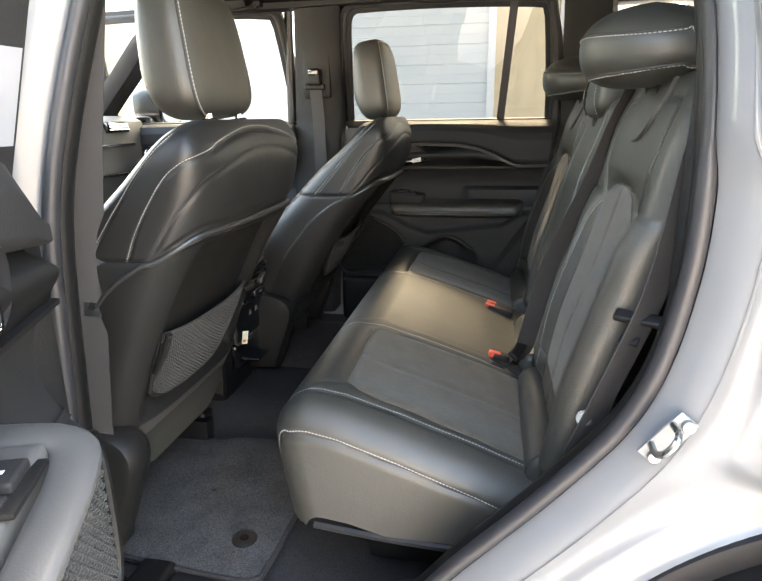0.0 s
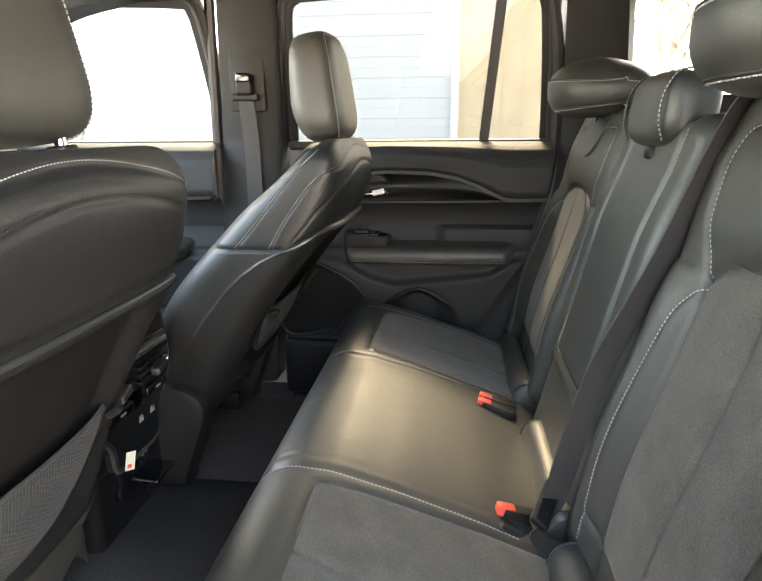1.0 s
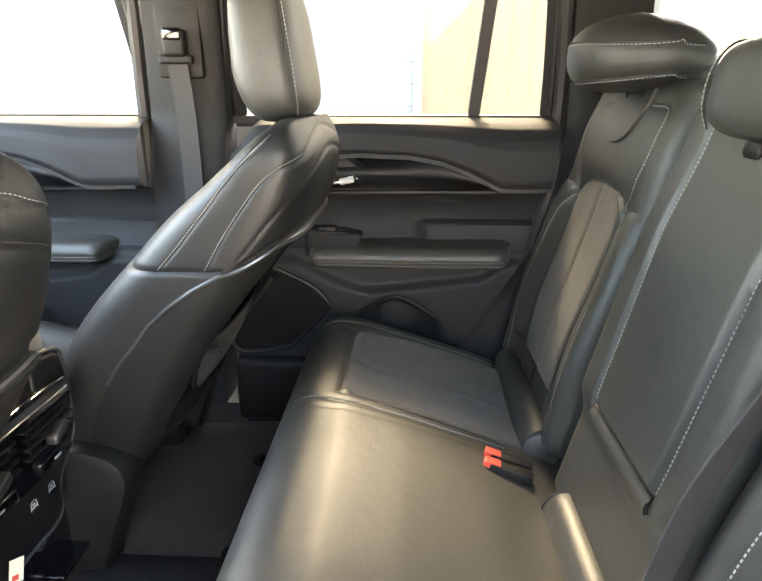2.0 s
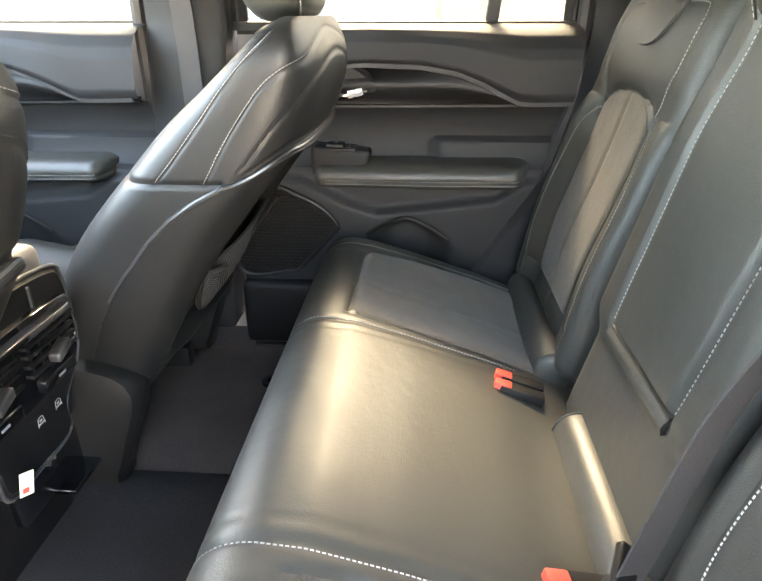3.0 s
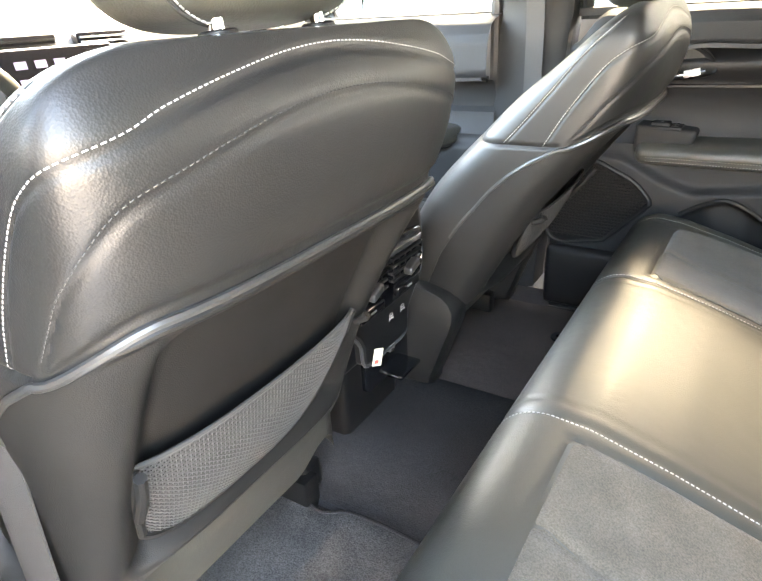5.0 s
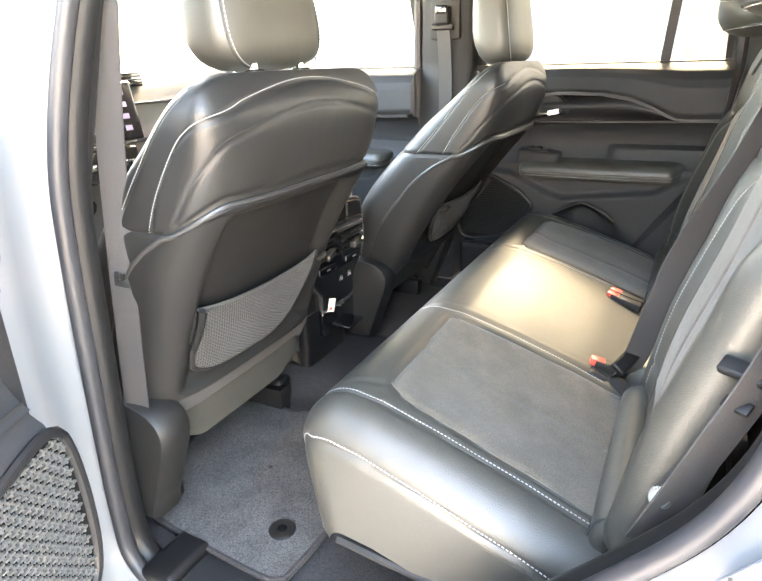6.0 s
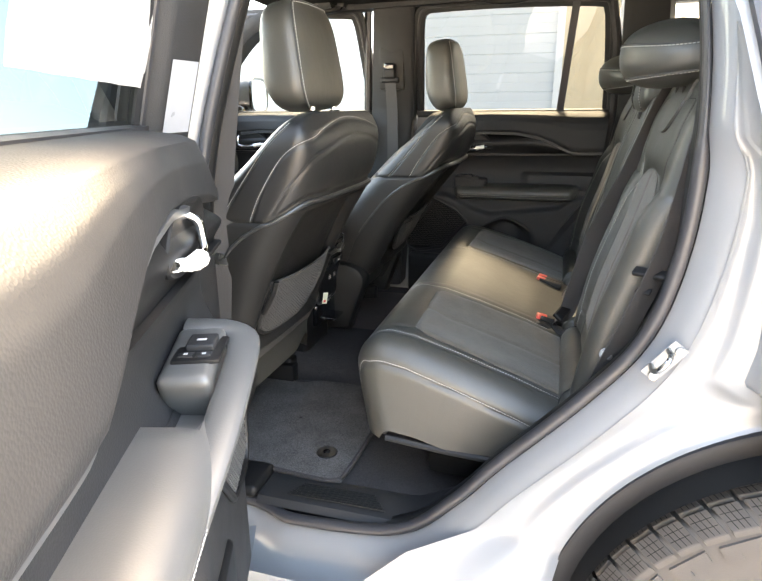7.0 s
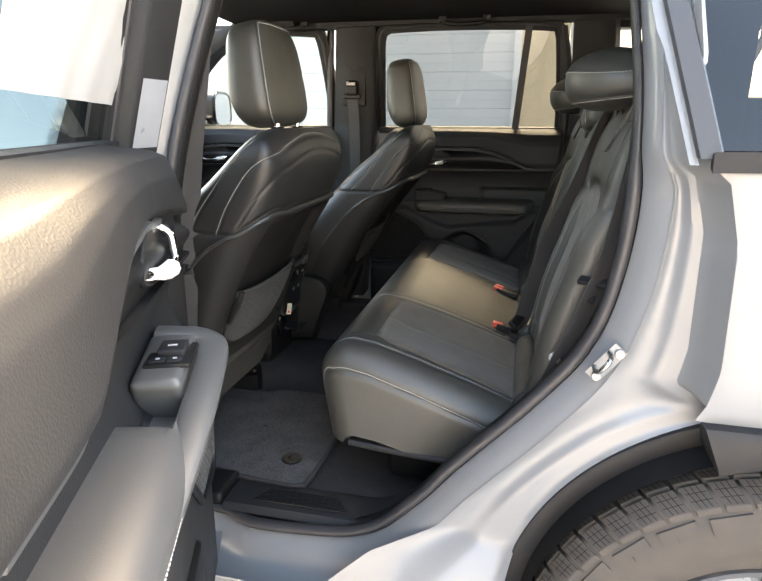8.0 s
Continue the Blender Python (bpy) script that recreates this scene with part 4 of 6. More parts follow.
    for a in np.linspace(radians(111.5), radians(-25), 60):
        c, s_ = math.cos(a), math.sin(a)
        ro = min(0.55, (0.906 - ARCH_Z) / s_) if s_ > 0.3 else 0.55
        ri = min(0.432, ro - 0.06)
        rings.append([(ARCH_X + r * c, yy, ARCH_Z + r * s_) for r, yy in ((ro, -0.960), (ro - 0.003, -0.984), (ro - 0.012, -0.990), (ri + 0.02, -0.992), (ri + 0.004, -0.982), (ri, -0.95), (ri + 0.005, -0.88))])
    cl = sheet(np.array(rings))
    cl[1].append(tuple(range(7)))
    part("arch_cladding", cl, CLAD, t, "grey black flared arch cladding")
    lin = []
    for a in np.linspace(radians(225), radians(-45), 60):
        lin.append([(ARCH_X + 0.44 * math.cos(a), yy, ARCH_Z + 0.44 * math.sin(a)) for yy in (-0.96, -0.88, -0.75, -0.62)])
    part("wheel_well", sheet(np.array(lin)), LINER_SHADE, t)
    part("well_wall", sheet(np.array([[(xx, -0.72, zz) for zz in (0.15, 0.95)] for xx in (0.72, 1.5)])), LINER_SHADE, t)
    part("strut", join(tube([(0.92, -0.66, 0.55), (0.93, -0.80, 0.80), (0.94, -0.86, 0.83)], 0.012, 8), block(0.70, 0.90, -0.82, -0.66, 0.79, 0.81, 0.004)), LINER_SHADE, t)
    # rear bumper side and rear body
    part("rear_cladding", block(1.40, 2.2, -0.985, -0.86, 0.38, 0.72, 0.03), CLAD, t)
    # sill and rocker
    zs = np.array([0.36, 0.375, 0.40, 0.425, 0.436])
    part("rocker_cladding", sheet(np.array([[(xx, yy, zz) for zz, yy in ((0.22, -0.90), (0.26, -0.985), (0.36, -0.995), (0.392, -0.992), (0.398, -0.965))] for xx in np.linspace(-2.0, 0.60, 20)])), CLAD, t, "black rocker cladding")
    part("sill_panel", sheet(np.array([[(xx, yy, zz) for yy, zz in ((-0.952, 0.37), (-0.950, 0.40), (-0.948, 0.43))] for xx in np.linspace(-0.32, 0.62, 12)])), PAINT, t)
    # pillar behind the rear door and window
    rows = []
    for z in np.linspace(1.285, 1.78, 20):
        x0 = np.interp(z, (1.27, 1.44, 1.46, 1.60, 1.70, 1.80), (0.752, 0.705, 0.695, 0.662, 0.617, 0.55))
        x1 = np.interp(z, (1.27, 1.50, 1.80), (0.764, 0.702, 0.626))
        rows.append([(x0 + (x1 - x0) * k, skin_y(0, z) + 0.006, z) for k in np.linspace(0, 1, 5)])
    part("rear_pillar_skin", sheet(np.array(rows)), PAINT, t)
    rows = []
    for z in np.linspace(1.295, 1.72, 12):
        x0 = np.interp(z, (1.27, 1.50, 1.80), (0.762, 0.700, 0.622))
        rows.append([(x0 + a, skin_y(0, z) + b, z) for a, b in ((0, 0.002), (0.002, -0.010), (0.03, -0.010), (0.036, 0.004))])
    part("window_trim", sheet(np.array(rows)), RUBBER, t, "black window trim")
    part("belt_moulding", sweep([(0.772, -0.972, 1.290), (1.4, -0.972, 1.305), (2.0, -0.965, 1.32)], [(-0.014, 0), (-0.008, 0.012), (0.010, 0.010), (0.014, 0)], (0, 0, 1)), CLAD, t)
    g = np.array([[(x + (np.interp(z, (1.27, 1.50, 1.80), (0.785, 0.724, 0.645)) if x == 0 else 0), skin_y(0, z) + 0.003, z) for z in np.linspace(1.305, 1.70, 6)] for x in (0, 1.2, 1.62)])
    w = part("quarter_window", sheet(g), PRIVACY, t, "dark privacy glass")
    w.visible_shadow = False
    part("rear_shoulder", sheet(np.array([[(xx, skin_y(0, 1.287), 1.286), (xx, skin_y(0, 1.30) + 0.004, 1.302)] for xx in (0.772, 2.2)])), PAINT, t)
    part("rear_upper_skin", sheet(np.array([[(xx, skin_y(0, z), z) for z in (1.27, 1.5, 1.78)] for xx in (1.62, 2.2)])), PAINT, t)
    part("far_side_skin", sheet(np.array([[(xx, 0.965 - 0.02 * bump01(0.6 - z, 0, 0.3), z) for z in (0.30, 0.6, 0.9, 1.27)] for xx in (-2.6, -1.0, 0.9, 2.2)])), PAINT, t)
    # roof
    ys = np.linspace(-1, 1, 15)
    part("roof", sheet(np.array([[(xx, 0.80 * k, 1.80 - 0.035 * k ** 4 - 0.02 * ((xx - 0.3) / 1.5) ** 2) for k in ys] for xx in np.linspace(-0.75, 2.1, 16)])), PAINT, t)
    for s in (-1, 1):
        part("roof_side", sheet(np.array([[(xx, s * 0.80, 1.765 - 0.02 * ((xx - 0.3) / 1.5) ** 2), (xx, s * 0.835, 1.735)] for xx in np.linspace(-0.75, 2.1, 16)])), PAINT, t)
    # front of the body
    rows = [[(-1.42 - 0.25 * (1 - abs(k)), 0.80 * k, 1.25) for k in ys], [(-0.74 - 0.06 * (1 - abs(k)), 0.62 * k, 1.76) for k in ys]]
    ws = part("windscreen", sheet(np.array(rows)), GLASS, t, "clear windscreen")
    ws.visible_shadow = False
    part("bonnet", sheet(np.array([[(xx, 0.86 * k, 1.24 - 0.08 * k ** 2 - 0.10 * ((xx + 1.3) / 1.1) ** 2) for k in ys] for xx in np.linspace(-2.5, -1.3, 10)])), PAINT, t)
    part("nose", sheet(np.array([[(-2.52, 0.84 * k, z) for k in ys] for z in (0.3, 0.7, 1.0)])), PAINT, t)
    for s in (-1, 1):
        part("windscreen_pillar", sweep(smooth_path([(-1.42, s * 0.83, 1.10), (-1.05, s * 0.78, 1.47), (-0.80, s * 0.735, 1.67), (-0.45, s * 0.72, 1.745)], 24), [(-0.06, -0.03), (-0.065, 0.0), (-0.05, 0.03), (0.05, 0.03), (0.065, 0.0), (0.06, -0.03)], (0, 1, 0)), SOFT, t, "black windscreen pillar trim")
        part("fender", sheet(np.array([[(xx, s * (0.955 - 0.05 * bump01(z, 0.9, 1.05)), z) for z in (0.35, 0.7, 0.9, 1.04)] for xx in (-2.5, -2.0, -1.3)])), PAINT, t)
    # rear closing
    part("tailgate", block(2.12, 2.2, -0.80, 0.80, 0.5, 1.16, 0.02), PAINT, t)
    g = sheet(np.array([[(2.16, yy, 1.16), (1.98, yy, 1.74)] for yy in (-0.75, 0.75)]))
    w = part("tailgate_glass", g, PRIVACY, t)
    w.visible_shadow = False
    part("underbody", block(-2.4, 2.1, -0.86, 0.86, 0.30, 0.34, 0.0), LINER_SHADE, t)


def interior():
    f = part("floor", sheet(np.array([[(x, y, 0.485 + 0.035 * math.exp(-((y - 0.02) / 0.17) ** 6)) for y in np.linspace(-0.80, 0.86, 60)] for x in np.linspace(-1.4, 0.62, 30)])), CARPET)
    tagged(f, "black moulded floor carpet with a centre tunnel", "floor", kind="structure")
    c = part("ceiling", sheet(np.array([[(x, 0.76 * k, 1.752 - 0.02 * abs(k) ** 3 - 0.018 * ((x - 0.3) / 1.4) ** 2) for k in np.linspace(-1, 1, 13)] for x in np.linspace(-0.72, 2.0, 20)])), ROOFCLOTH)
    tagged(c, "black cloth headliner", "ceiling", kind="structure")
    # side rails of the headliner, pillars
    for s in (-1, 1):
        w = part("trim", sweep(smooth_path([(-0.75, s * 0.735, 1.715), (0.1, s * 0.765, 1.738), (1.0, s * 0.755, 1.728), (1.9, s * 0.73, 1.70)], 30), [(-0.035, -0.02), (-0.03, 0.018), (0.03, 0.022), (0.035, -0.02)], (0, 1, 0)), SOFT)
        tagged(w, "black roof rail trim", "trim", kind="structure")
    # far pillar between the doors
    p = thing("pillar_far", "grey black pillar trim with seat belt slot", "pillar", kind="structure")
    rows = []
    for z in np.linspace(0.52, 1.735, 40):
        x0 = np.interp(z, (0.5, 0.9, 1.30, 1.735), (-0.36, -0.345, -0.322, -0.292))
        x1 = np.interp(z, (0.5, 0.9, 1.30, 1.735), (-0.19, -0.165, -0.132, -0.118))
        yb = np.interp(z, (0.5, 1.30, 1.735), (0.80, 0.80, 0.745))
        bulge = 0.0 if z > 1.29 else 0.012
        rows.append([(x0, yb + 0.10, z), (x0, yb + 0.012 - bulge, z), (x0 + 0.014, yb - bulge, z), (x0 * 0.5 + x1 * 0.5, yb - 0.004 - bulge, z), (x1 - 0.014, yb - bulge, z), (x1, yb + 0.012 - bulge, z), (x1, yb + 0.10, z)])
    part("upper_trim", sheet(np.array(rows)), SOFT, p)
    part("belt_slot", block(-0.275, -0.165, 0.765, 0.80, 1.395, 1.63, 0.012), HARD, p)
    for x0, x1 in ((-0.375, -0.345), (-0.165, -0.14)):
        part("pillar_seal", sweep([(x0 * 0.3 + x1 * 0.7, 0.86, 0.55), (x0 * 0.3 + x1 * 0.7, 0.845, 1.30), (x0 * 0.3 + x1 * 0.7 + 0.03, 0.785, 1.73)], [(0.016 * math.cos(a), 0.016 * math.sin(a)) for a in np.arange(8) * math.pi / 4], (1, 0, 0)), RUBBER, p)
    # near pillar inner trim
    q = thing("pillar_near", "grey black pillar trim beside the open door", "pillar", kind="structure")
    rows = []
    for z in np.linspace(0.50, 1.72, 30):
        xr = np.interp(z, (0.5, 0.6, 0.9, 1.177, 1.44, 1.58, 1.72), (-0.182, -0.196, -0.185, -0.162, -0.110, -0.070, -0.042))
        yb = -0.80 + 0.10 * bump01(z, 1.15, 1.80)
        dp = float(np.interp(z, (0.5, 0.85, 1.25), (0.022, 0.028, 0.060)))
        rows.append([(xr - 0.012, yb + 0.02, z), (xr - 0.018, yb + 0.02 + dp * 0.7, z), (xr - 0.032, yb + 0.02 + dp, z), (xr - 0.13, yb + 0.02 + dp, z), (xr - 0.15, yb, z), (xr - 0.15, yb - 0.06, z)])
    part("inner_trim", sheet(np.array(rows)), SOFT, q)
    # far rear pillar and quarter trim
    q = thing("pillar_rear_far", "black rear quarter trim", "pillar", kind="structure")
    rows = []
    for z in np.linspace(0.55, 1.735, 30):
        x0 = np.interp(z, (0.55, 0.75, 0.85, 0.98, 1.15, 1.30, 1.735), (0.34, 0.46, 0.53, 0.625, 0.675, 0.695, 0.675))
        yb = np.interp(z, (0.5, 1.0, 1.30, 1.735), (0.76, 0.755, 0.79, 0.74))
        x1 = 0.875 if z < 1.45 else np.interp(z, (1.45, 1.735), (0.875, 0.85))
        rows.append([(x0, yb + 0.14, z), (x0 + 0.004, yb + 0.02, z), (x0 + 0.03, yb, z), (x1 - 0.02, yb - 0.01, z), (x1, yb + 0.01, z), (x1, yb + 0.14, z)])
    part("trim_panel", sheet(np.array(rows)), SOFT, q)
    part("cargo_side", block(0.86, 2.1, 0.75, 0.83, 0.6, 1.43, 0.02), SOFT, q)
    part("far_quarter_header", block(0.84, 2.1, 0.76, 0.84, 1.685, 1.745, 0.01), SOFT, q)
    part("far_seal", sweep(smooth_path([(0.36, 0.86, 0.58), (0.49, 0.855, 0.80), (0.60, 0.85, 0.93), (0.665, 0.845, 1.10), (0.685, 0.84, 1.30), (0.67, 0.80, 1.55), (0.64, 0.775, 1.70)], 40), [(0.018 * math.cos(a), 0.018 * math.sin(a)) for a in np.arange(8) * math.pi / 4], (1, 0, 0)), RUBBER, q)
    q = thing("wall_cargo", "black cargo area trim", "trim", kind="structure")
    part("cargo_near", block(0.80, 2.1, -0.83, -0.75, 0.6, 1.29, 0.02), SOFT, q)
    part("cargo_floor", block(0.72, 2.12, -0.78, 0.78, 0.66, 0.70, 0.0), CARPET, q)
    part("cargo_rear", block(2.06, 2.12, -0.78, 0.78, 0.6, 1.16, 0.01), SOFT, q)
    # near rear corner behind the backrest
    part("near_rear_trim", block(0.70, 0.86, -0.80, -0.72, 0.55, 1.70, 0.02), SOFT, q)
    part("trim_bolt", disc((0.612, -0.728, 0.892), (-0.4, -0.7, 0.6), 0.012, 0.008), STEEL, q, "silver bolt head")
    part("wheel_house", block(0.66, 0.86, -0.80, -0.715, 0.52, 0.84, 0.04, 4), SOFT, q)
    for y, x in ((0.70, -0.50), (0.70, 0.26)):
        h = thing("grab_handle", "black folding roof grab handle", "handle", "roof handles")
        part("grip", tube(smooth_path([(x - 0.09, y, 1.735), (x - 0.075, y - 0.008, 1.712), (x, y - 0.010, 1.704), (x + 0.075, y - 0.008, 1.712), (x + 0.09, y, 1.735)], 24), 0.010, 8), HARD, h)
        for k in (-1, 1):
            part("mount", block(x + k * 0.088 - 0.016, x + k * 0.088 + 0.016, y - 0.014, y + 0.018, 1.716, 1.744, 0.006), HARD, h)


# ---- doors: built in a (along from the hinge), n (inwards), z ----
def door_near(v):
    h = (-0.20, -0.93)
    c, s = math.cos(radians(68)), math.sin(radians(68))
    return np.stack([h[0] + v[:, 0] * c + (v[:, 1] - 0.02) * s, h[1] - v[:, 0] * s + (v[:, 1] - 0.02) * c, v[:, 2]], 1)


def door_far(v):
    return np.stack([-0.23 + v[:, 0], 0.93 - v[:, 1], v[:, 2]], 1)


def door_front_far(v):
    return np.stack([-1.30 + v[:, 0] * 1.08, 0.93 - v[:, 1], v[:, 2]], 1)


def rear_edge(z):
    return np.interp(z, (0.50, 0.62, 0.735, 0.842, 0.982, 1.144, 1.294, 1.45), (0.52, 0.61, 0.690, 0.752, 0.842, 0.885, 0.900, 0.90))


def rear_door(name, put, label, near, front=False):
    t = thing(name, label, "car door")
    edge = (lambda z: np.full(np.shape(z), 0.90)) if front else (lambda z: rear_edge(z) + (0.08 * bump01(z, 0.90, 1.0) if near else 0))
    far_end = 0.08 if near else 0.0

    def add(pname, shape, mat, parent=None, lab=""):
        return part(pname, mapped(shape, put), mat, parent or t, lab)

    def band(zlo, zhi, n, na=60, nz=24, a0=0.115):
        a = np.linspace(0, 1, na)[:, None]
        k = np.linspace(0, 1, nz)[None, :]
        ag = a0 + a * (0.90 - a0) + 0 * k
        zg = zlo(ag) + (zhi(ag) - zlo(ag)) * k
        ag = a0 + a * (edge(zg) - a0)
        zg = zlo(ag) + (zhi(ag) - zlo(ag)) * k
        ag = a0 + a * (edge(zg) - a0)
        return sheet(np.stack([ag, n(ag, zg, k + 0 * a), zg], -1))

    ridge = lambda a: np.interp(a, (0.0, 0.30, 0.42, 0.55, 0.63, 0.69, 0.735, 0.766, 0.80, 0.9), (1.180, 1.218, 1.229, 1.226, 1.213, 1.191, 1.168, 1.153, 1.151, 1.154))
    line2 = lambda a: 1.128 + 0.012 * a
    flat = lambda z: (lambda a: np.full(np.shape(a), z))
    add("upper_panel", band(lambda a: ridge(a) - 0.004, lambda a: 1.306 - 0.075 * (1 - bump01(a, 0.115, 0.20)) ** 1.5, lambda a, z, k: np.interp(k, (0, 0.06, 0.12, 0.55, 0.85, 0.93, 0.97, 1.0), (0.163, 0.170, 0.173, 0.172, 0.160, 0.140, 0.110, 0.062)) + 0.046 * bump01(a, 0.30, 0.78) * np.interp(k, (0, 0.7, 1), (1, 0.75, 0.2)), 60, 40), SOFT, None, "black soft-touch upper door panel")
    add("middle_bezel", band(line2, lambda a: ridge(a) - 0.002, lambda a, z, k: 0.160 + 0.034 * bump01(a, 0.45, 0.80) * k + 0.014 * np.sin(math.pi * k) ** 2 - 0.022 * bump01(k, 0.5, 0.95) * bump01(0.62 - a, 0, 0.2), 60, 16), HARD)
    p = smooth_path([(a, 0.168 + 0.034 * float(bump01(a, 0.30, 0.78)), float(ridge(a)) - 0.008) for a in np.linspace(0.32, 0.885, 26)], 60)
    add("trim_strip", sweep(p, [(-0.0065, -0.006), (-0.005, 0.003), (0.004, 0.005), (0.0065, -0.002)], (0, 0, 1)), TRIM, None, "satin grey trim strip")
    # Dark strip put in for the shadow line below the bezel.
    p = np.array([(a, 0.166, line2(a) - 0.002) for a in np.linspace(0.125, 0.885, 30)])
    add("shadow_strip", sweep(p, [(-0.004, -0.004), (-0.003, 0.006), (0.003, 0.006), (0.004, -0.004)], (0, 0, 1)), HARD)
    add("recess_panel", band(flat(0.98), lambda a: line2(a) - 0.001, lambda a, z, k: 0.160 - 0.030 * np.sin(math.pi * np.clip(k, 0, 1)) ** 0.7 + 0.016 * bump01(1.06 - z, 0, 0.01) * (bump01(a, 0.57, 0.60)) * (0 if near else 1), 60, 24), SOFT)
    # armrest
    prof = smooth_path([(0.128, 1.012), (0.160, 1.010), (0.195, 1.007), (0.220, 1.000), (0.234, 0.985), (0.235, 0.968), (0.222, 0.952), (0.180, 0.942), (0.135, 0.940)], 40)
    cen = np.array((0.14, 0.99))

    def arm_base(u, v):
        u, v = np.broadcast_arrays(np.asarray(u, float), np.asarray(v, float))
        k = np.clip(v, 0, 1)
        n = np.interp(k, np.linspace(0, 1, 40), prof[:, 0])
        z = np.interp(k, np.linspace(0, 1, 40), prof[:, 1])
        n = cen[0] + (n - cen[0]) * (0.90 if near else 1.0)
        fall = 1 - np.clip((u - far_end - 0.765) / 0.045, 0, 1) ** 2.5 * 0.75
        fall = fall * (1 - np.clip((0.325 - u) / 0.03, 0, 1) ** 2.5 * 0.6) * (1 - 0.10 * bump01(0.62 - u, 0, 0.3))
        tilt = 0.012 * (u - 0.45)
        cup = 0.030 * bump01(0.500 - u, 0, 0.035) * bump01(0.203 - n, 0, 0.010) * bump01(0.5 - k, 0, 0.05) if near else 0
        return np.stack([u, cen[0] + (n - cen[0]) * fall, cen[1] + (z - cen[1]) * (0.4 + 0.6 * fall) + tilt - cup], -1)
    sv = 0.56
    soft = Soft(arm_base, lambda u, v: -0.0025 * np.exp(-((v - sv) * 0.18 / 0.004) ** 2), 1.0)
    # The open door takes the lightened trim, the far door the plain leather.
    arm = add("armrest", soft.sheet(np.concatenate([steps(0.295, 0.33, 0.006), steps(0.34, 0.75 + far_end, 0.02), steps(0.756 + far_end, 0.81 + far_end, 0.005)]), np.linspace(0, 1, 60)), LIT_TRIM if near else LEATHER, None, "padded leather armrest")
    run = Soft(lambda u, v: arm_base(u, v / 0.18), None, 1.0)
    for o in (-0.004, 0.004):
        add("stitching", run.stitches([(0.33, sv * 0.18), (0.78, sv * 0.18)], off=o), THREAD, arm)
    def pod_shape(v):
        low = np.clip((1.046 - v[:, 2]) / 0.07, 0, 1)
        mid_n = 0.172
        return np.stack([v[:, 0] - 0.022 * low ** 1.5 * (v[:, 0] > 0.36), mid_n + (v[:, 1] - mid_n) * (1 - 0.16 * low), v[:, 2] - 0.10 * (v[:, 0] - 0.30)], 1)
    pod = add("switch_pod", mapped(block(0.296, 0.436, 0.136, 0.201 if near else 0.208, 0.972, 1.046, 0.013, 4), pod_shape), LIT_TRIM if near else SOFT, None, "plastic window switch pod")
    if near:
        path = smooth_path([(0.70, 0.185, 0.955), (0.60, 0.196, 0.974), (0.50, 0.207, 0.995), (0.42, 0.212, 1.010), (0.34, 0.214, 1.022), (0.301, 0.209, 1.029), (0.287, 0.192, 1.034), (0.284, 0.168, 1.036), (0.284, 0.140, 1.038)], 60)
        add("armrest_rim", sweep(path, [(0.0085 * math.copysign(abs(math.cos(q)) ** 0.8, math.cos(q)), -0.012 + 0.022 * math.copysign(abs(math.sin(q)) ** 0.7, math.sin(q))) for q in np.arange(16) * math.pi / 8], (0, 0, 1)), LIT_TRIM, arm)
    add("switch_plate", block(0.320, 0.400, 0.147, 0.207, 1.034, 1.0405, 0.004), HARD, pod)
    add("window_switch", mapped(block(0.330, 0.372, 0.160, 0.196, 1.036, 1.049, 0.004, 3), lambda v: v), SOFT, pod)
    for k in (0, 1):
        add("seat_switch", block(0.376, 0.391, 0.154 + 0.022 * k, 0.173 + 0.022 * k, 1.033, 1.0425, 0.002), SOFT, pod)
        add("icon", block(0.381, 0.386, 0.161 + 0.022 * k, 0.166 + 0.022 * k, 1.0426, 1.0430, 0), ICON, pod)
    add("icon", block(0.350, 0.356, 0.172, 0.184, 1.0491, 1.0495, 0), ICON, pod)
    # handle
    dish = smooth_path([(0.245, 1.215), (0.30, 1.228), (0.37, 1.226), (0.415, 1.212), (0.445, 1.186), (0.450, 1.160), (0.40, 1.146), (0.32, 1.142), (0.262, 1.150), (0.240, 1.180)], 60, True)
    mid = dish.mean(0)
    rings = [[(mid[0] + (p[0] - mid[0]) * q, n, mid[1] + (p[1] - mid[1]) * q) for p in dish] for q, n in ((1.02, 0.150), (1.0, 0.171), (0.96, 0.1735), (0.91, 0.171), (0.85, 0.1665), (0.4, 0.166))]
    hb = add("handle_bezel", loft(rings), HARD, None, "black handle bezel")
    bar = smooth_path([(0.314, 0.162, 1.206), (0.310, 0.178, 1.196), (0.309, 0.182, 1.176), (0.316, 0.184, 1.160), (0.340, 0.184, 1.154), (0.385, 0.182, 1.158), (0.425, 0.170, 1.166)], 40)
    add("handle", tube(bar, 0.0058, 10), CHROME, hb, "satin chrome door handle")
    rng = random.Random(3)
    wrap = []
    for i in range(19 if near else 29, 38):
        side_a, side_b = np.array((0.0, 1.0, 0.0)), np.cross(tangents(bar)[i], (0.0, 1.0, 0.0))
        wrap.append([tuple(bar[i] + (side_a * math.cos(q) + side_b * math.sin(q)) * ((0.0100 - 0.004 * (i - 19) / 18 if near else 0.0068) + 0.0030 * rng.random())) for q in np.arange(10) * 2 * math.pi / 10])
    add("film", loft(wrap), WHITE, hb, "crumpled white protective film")
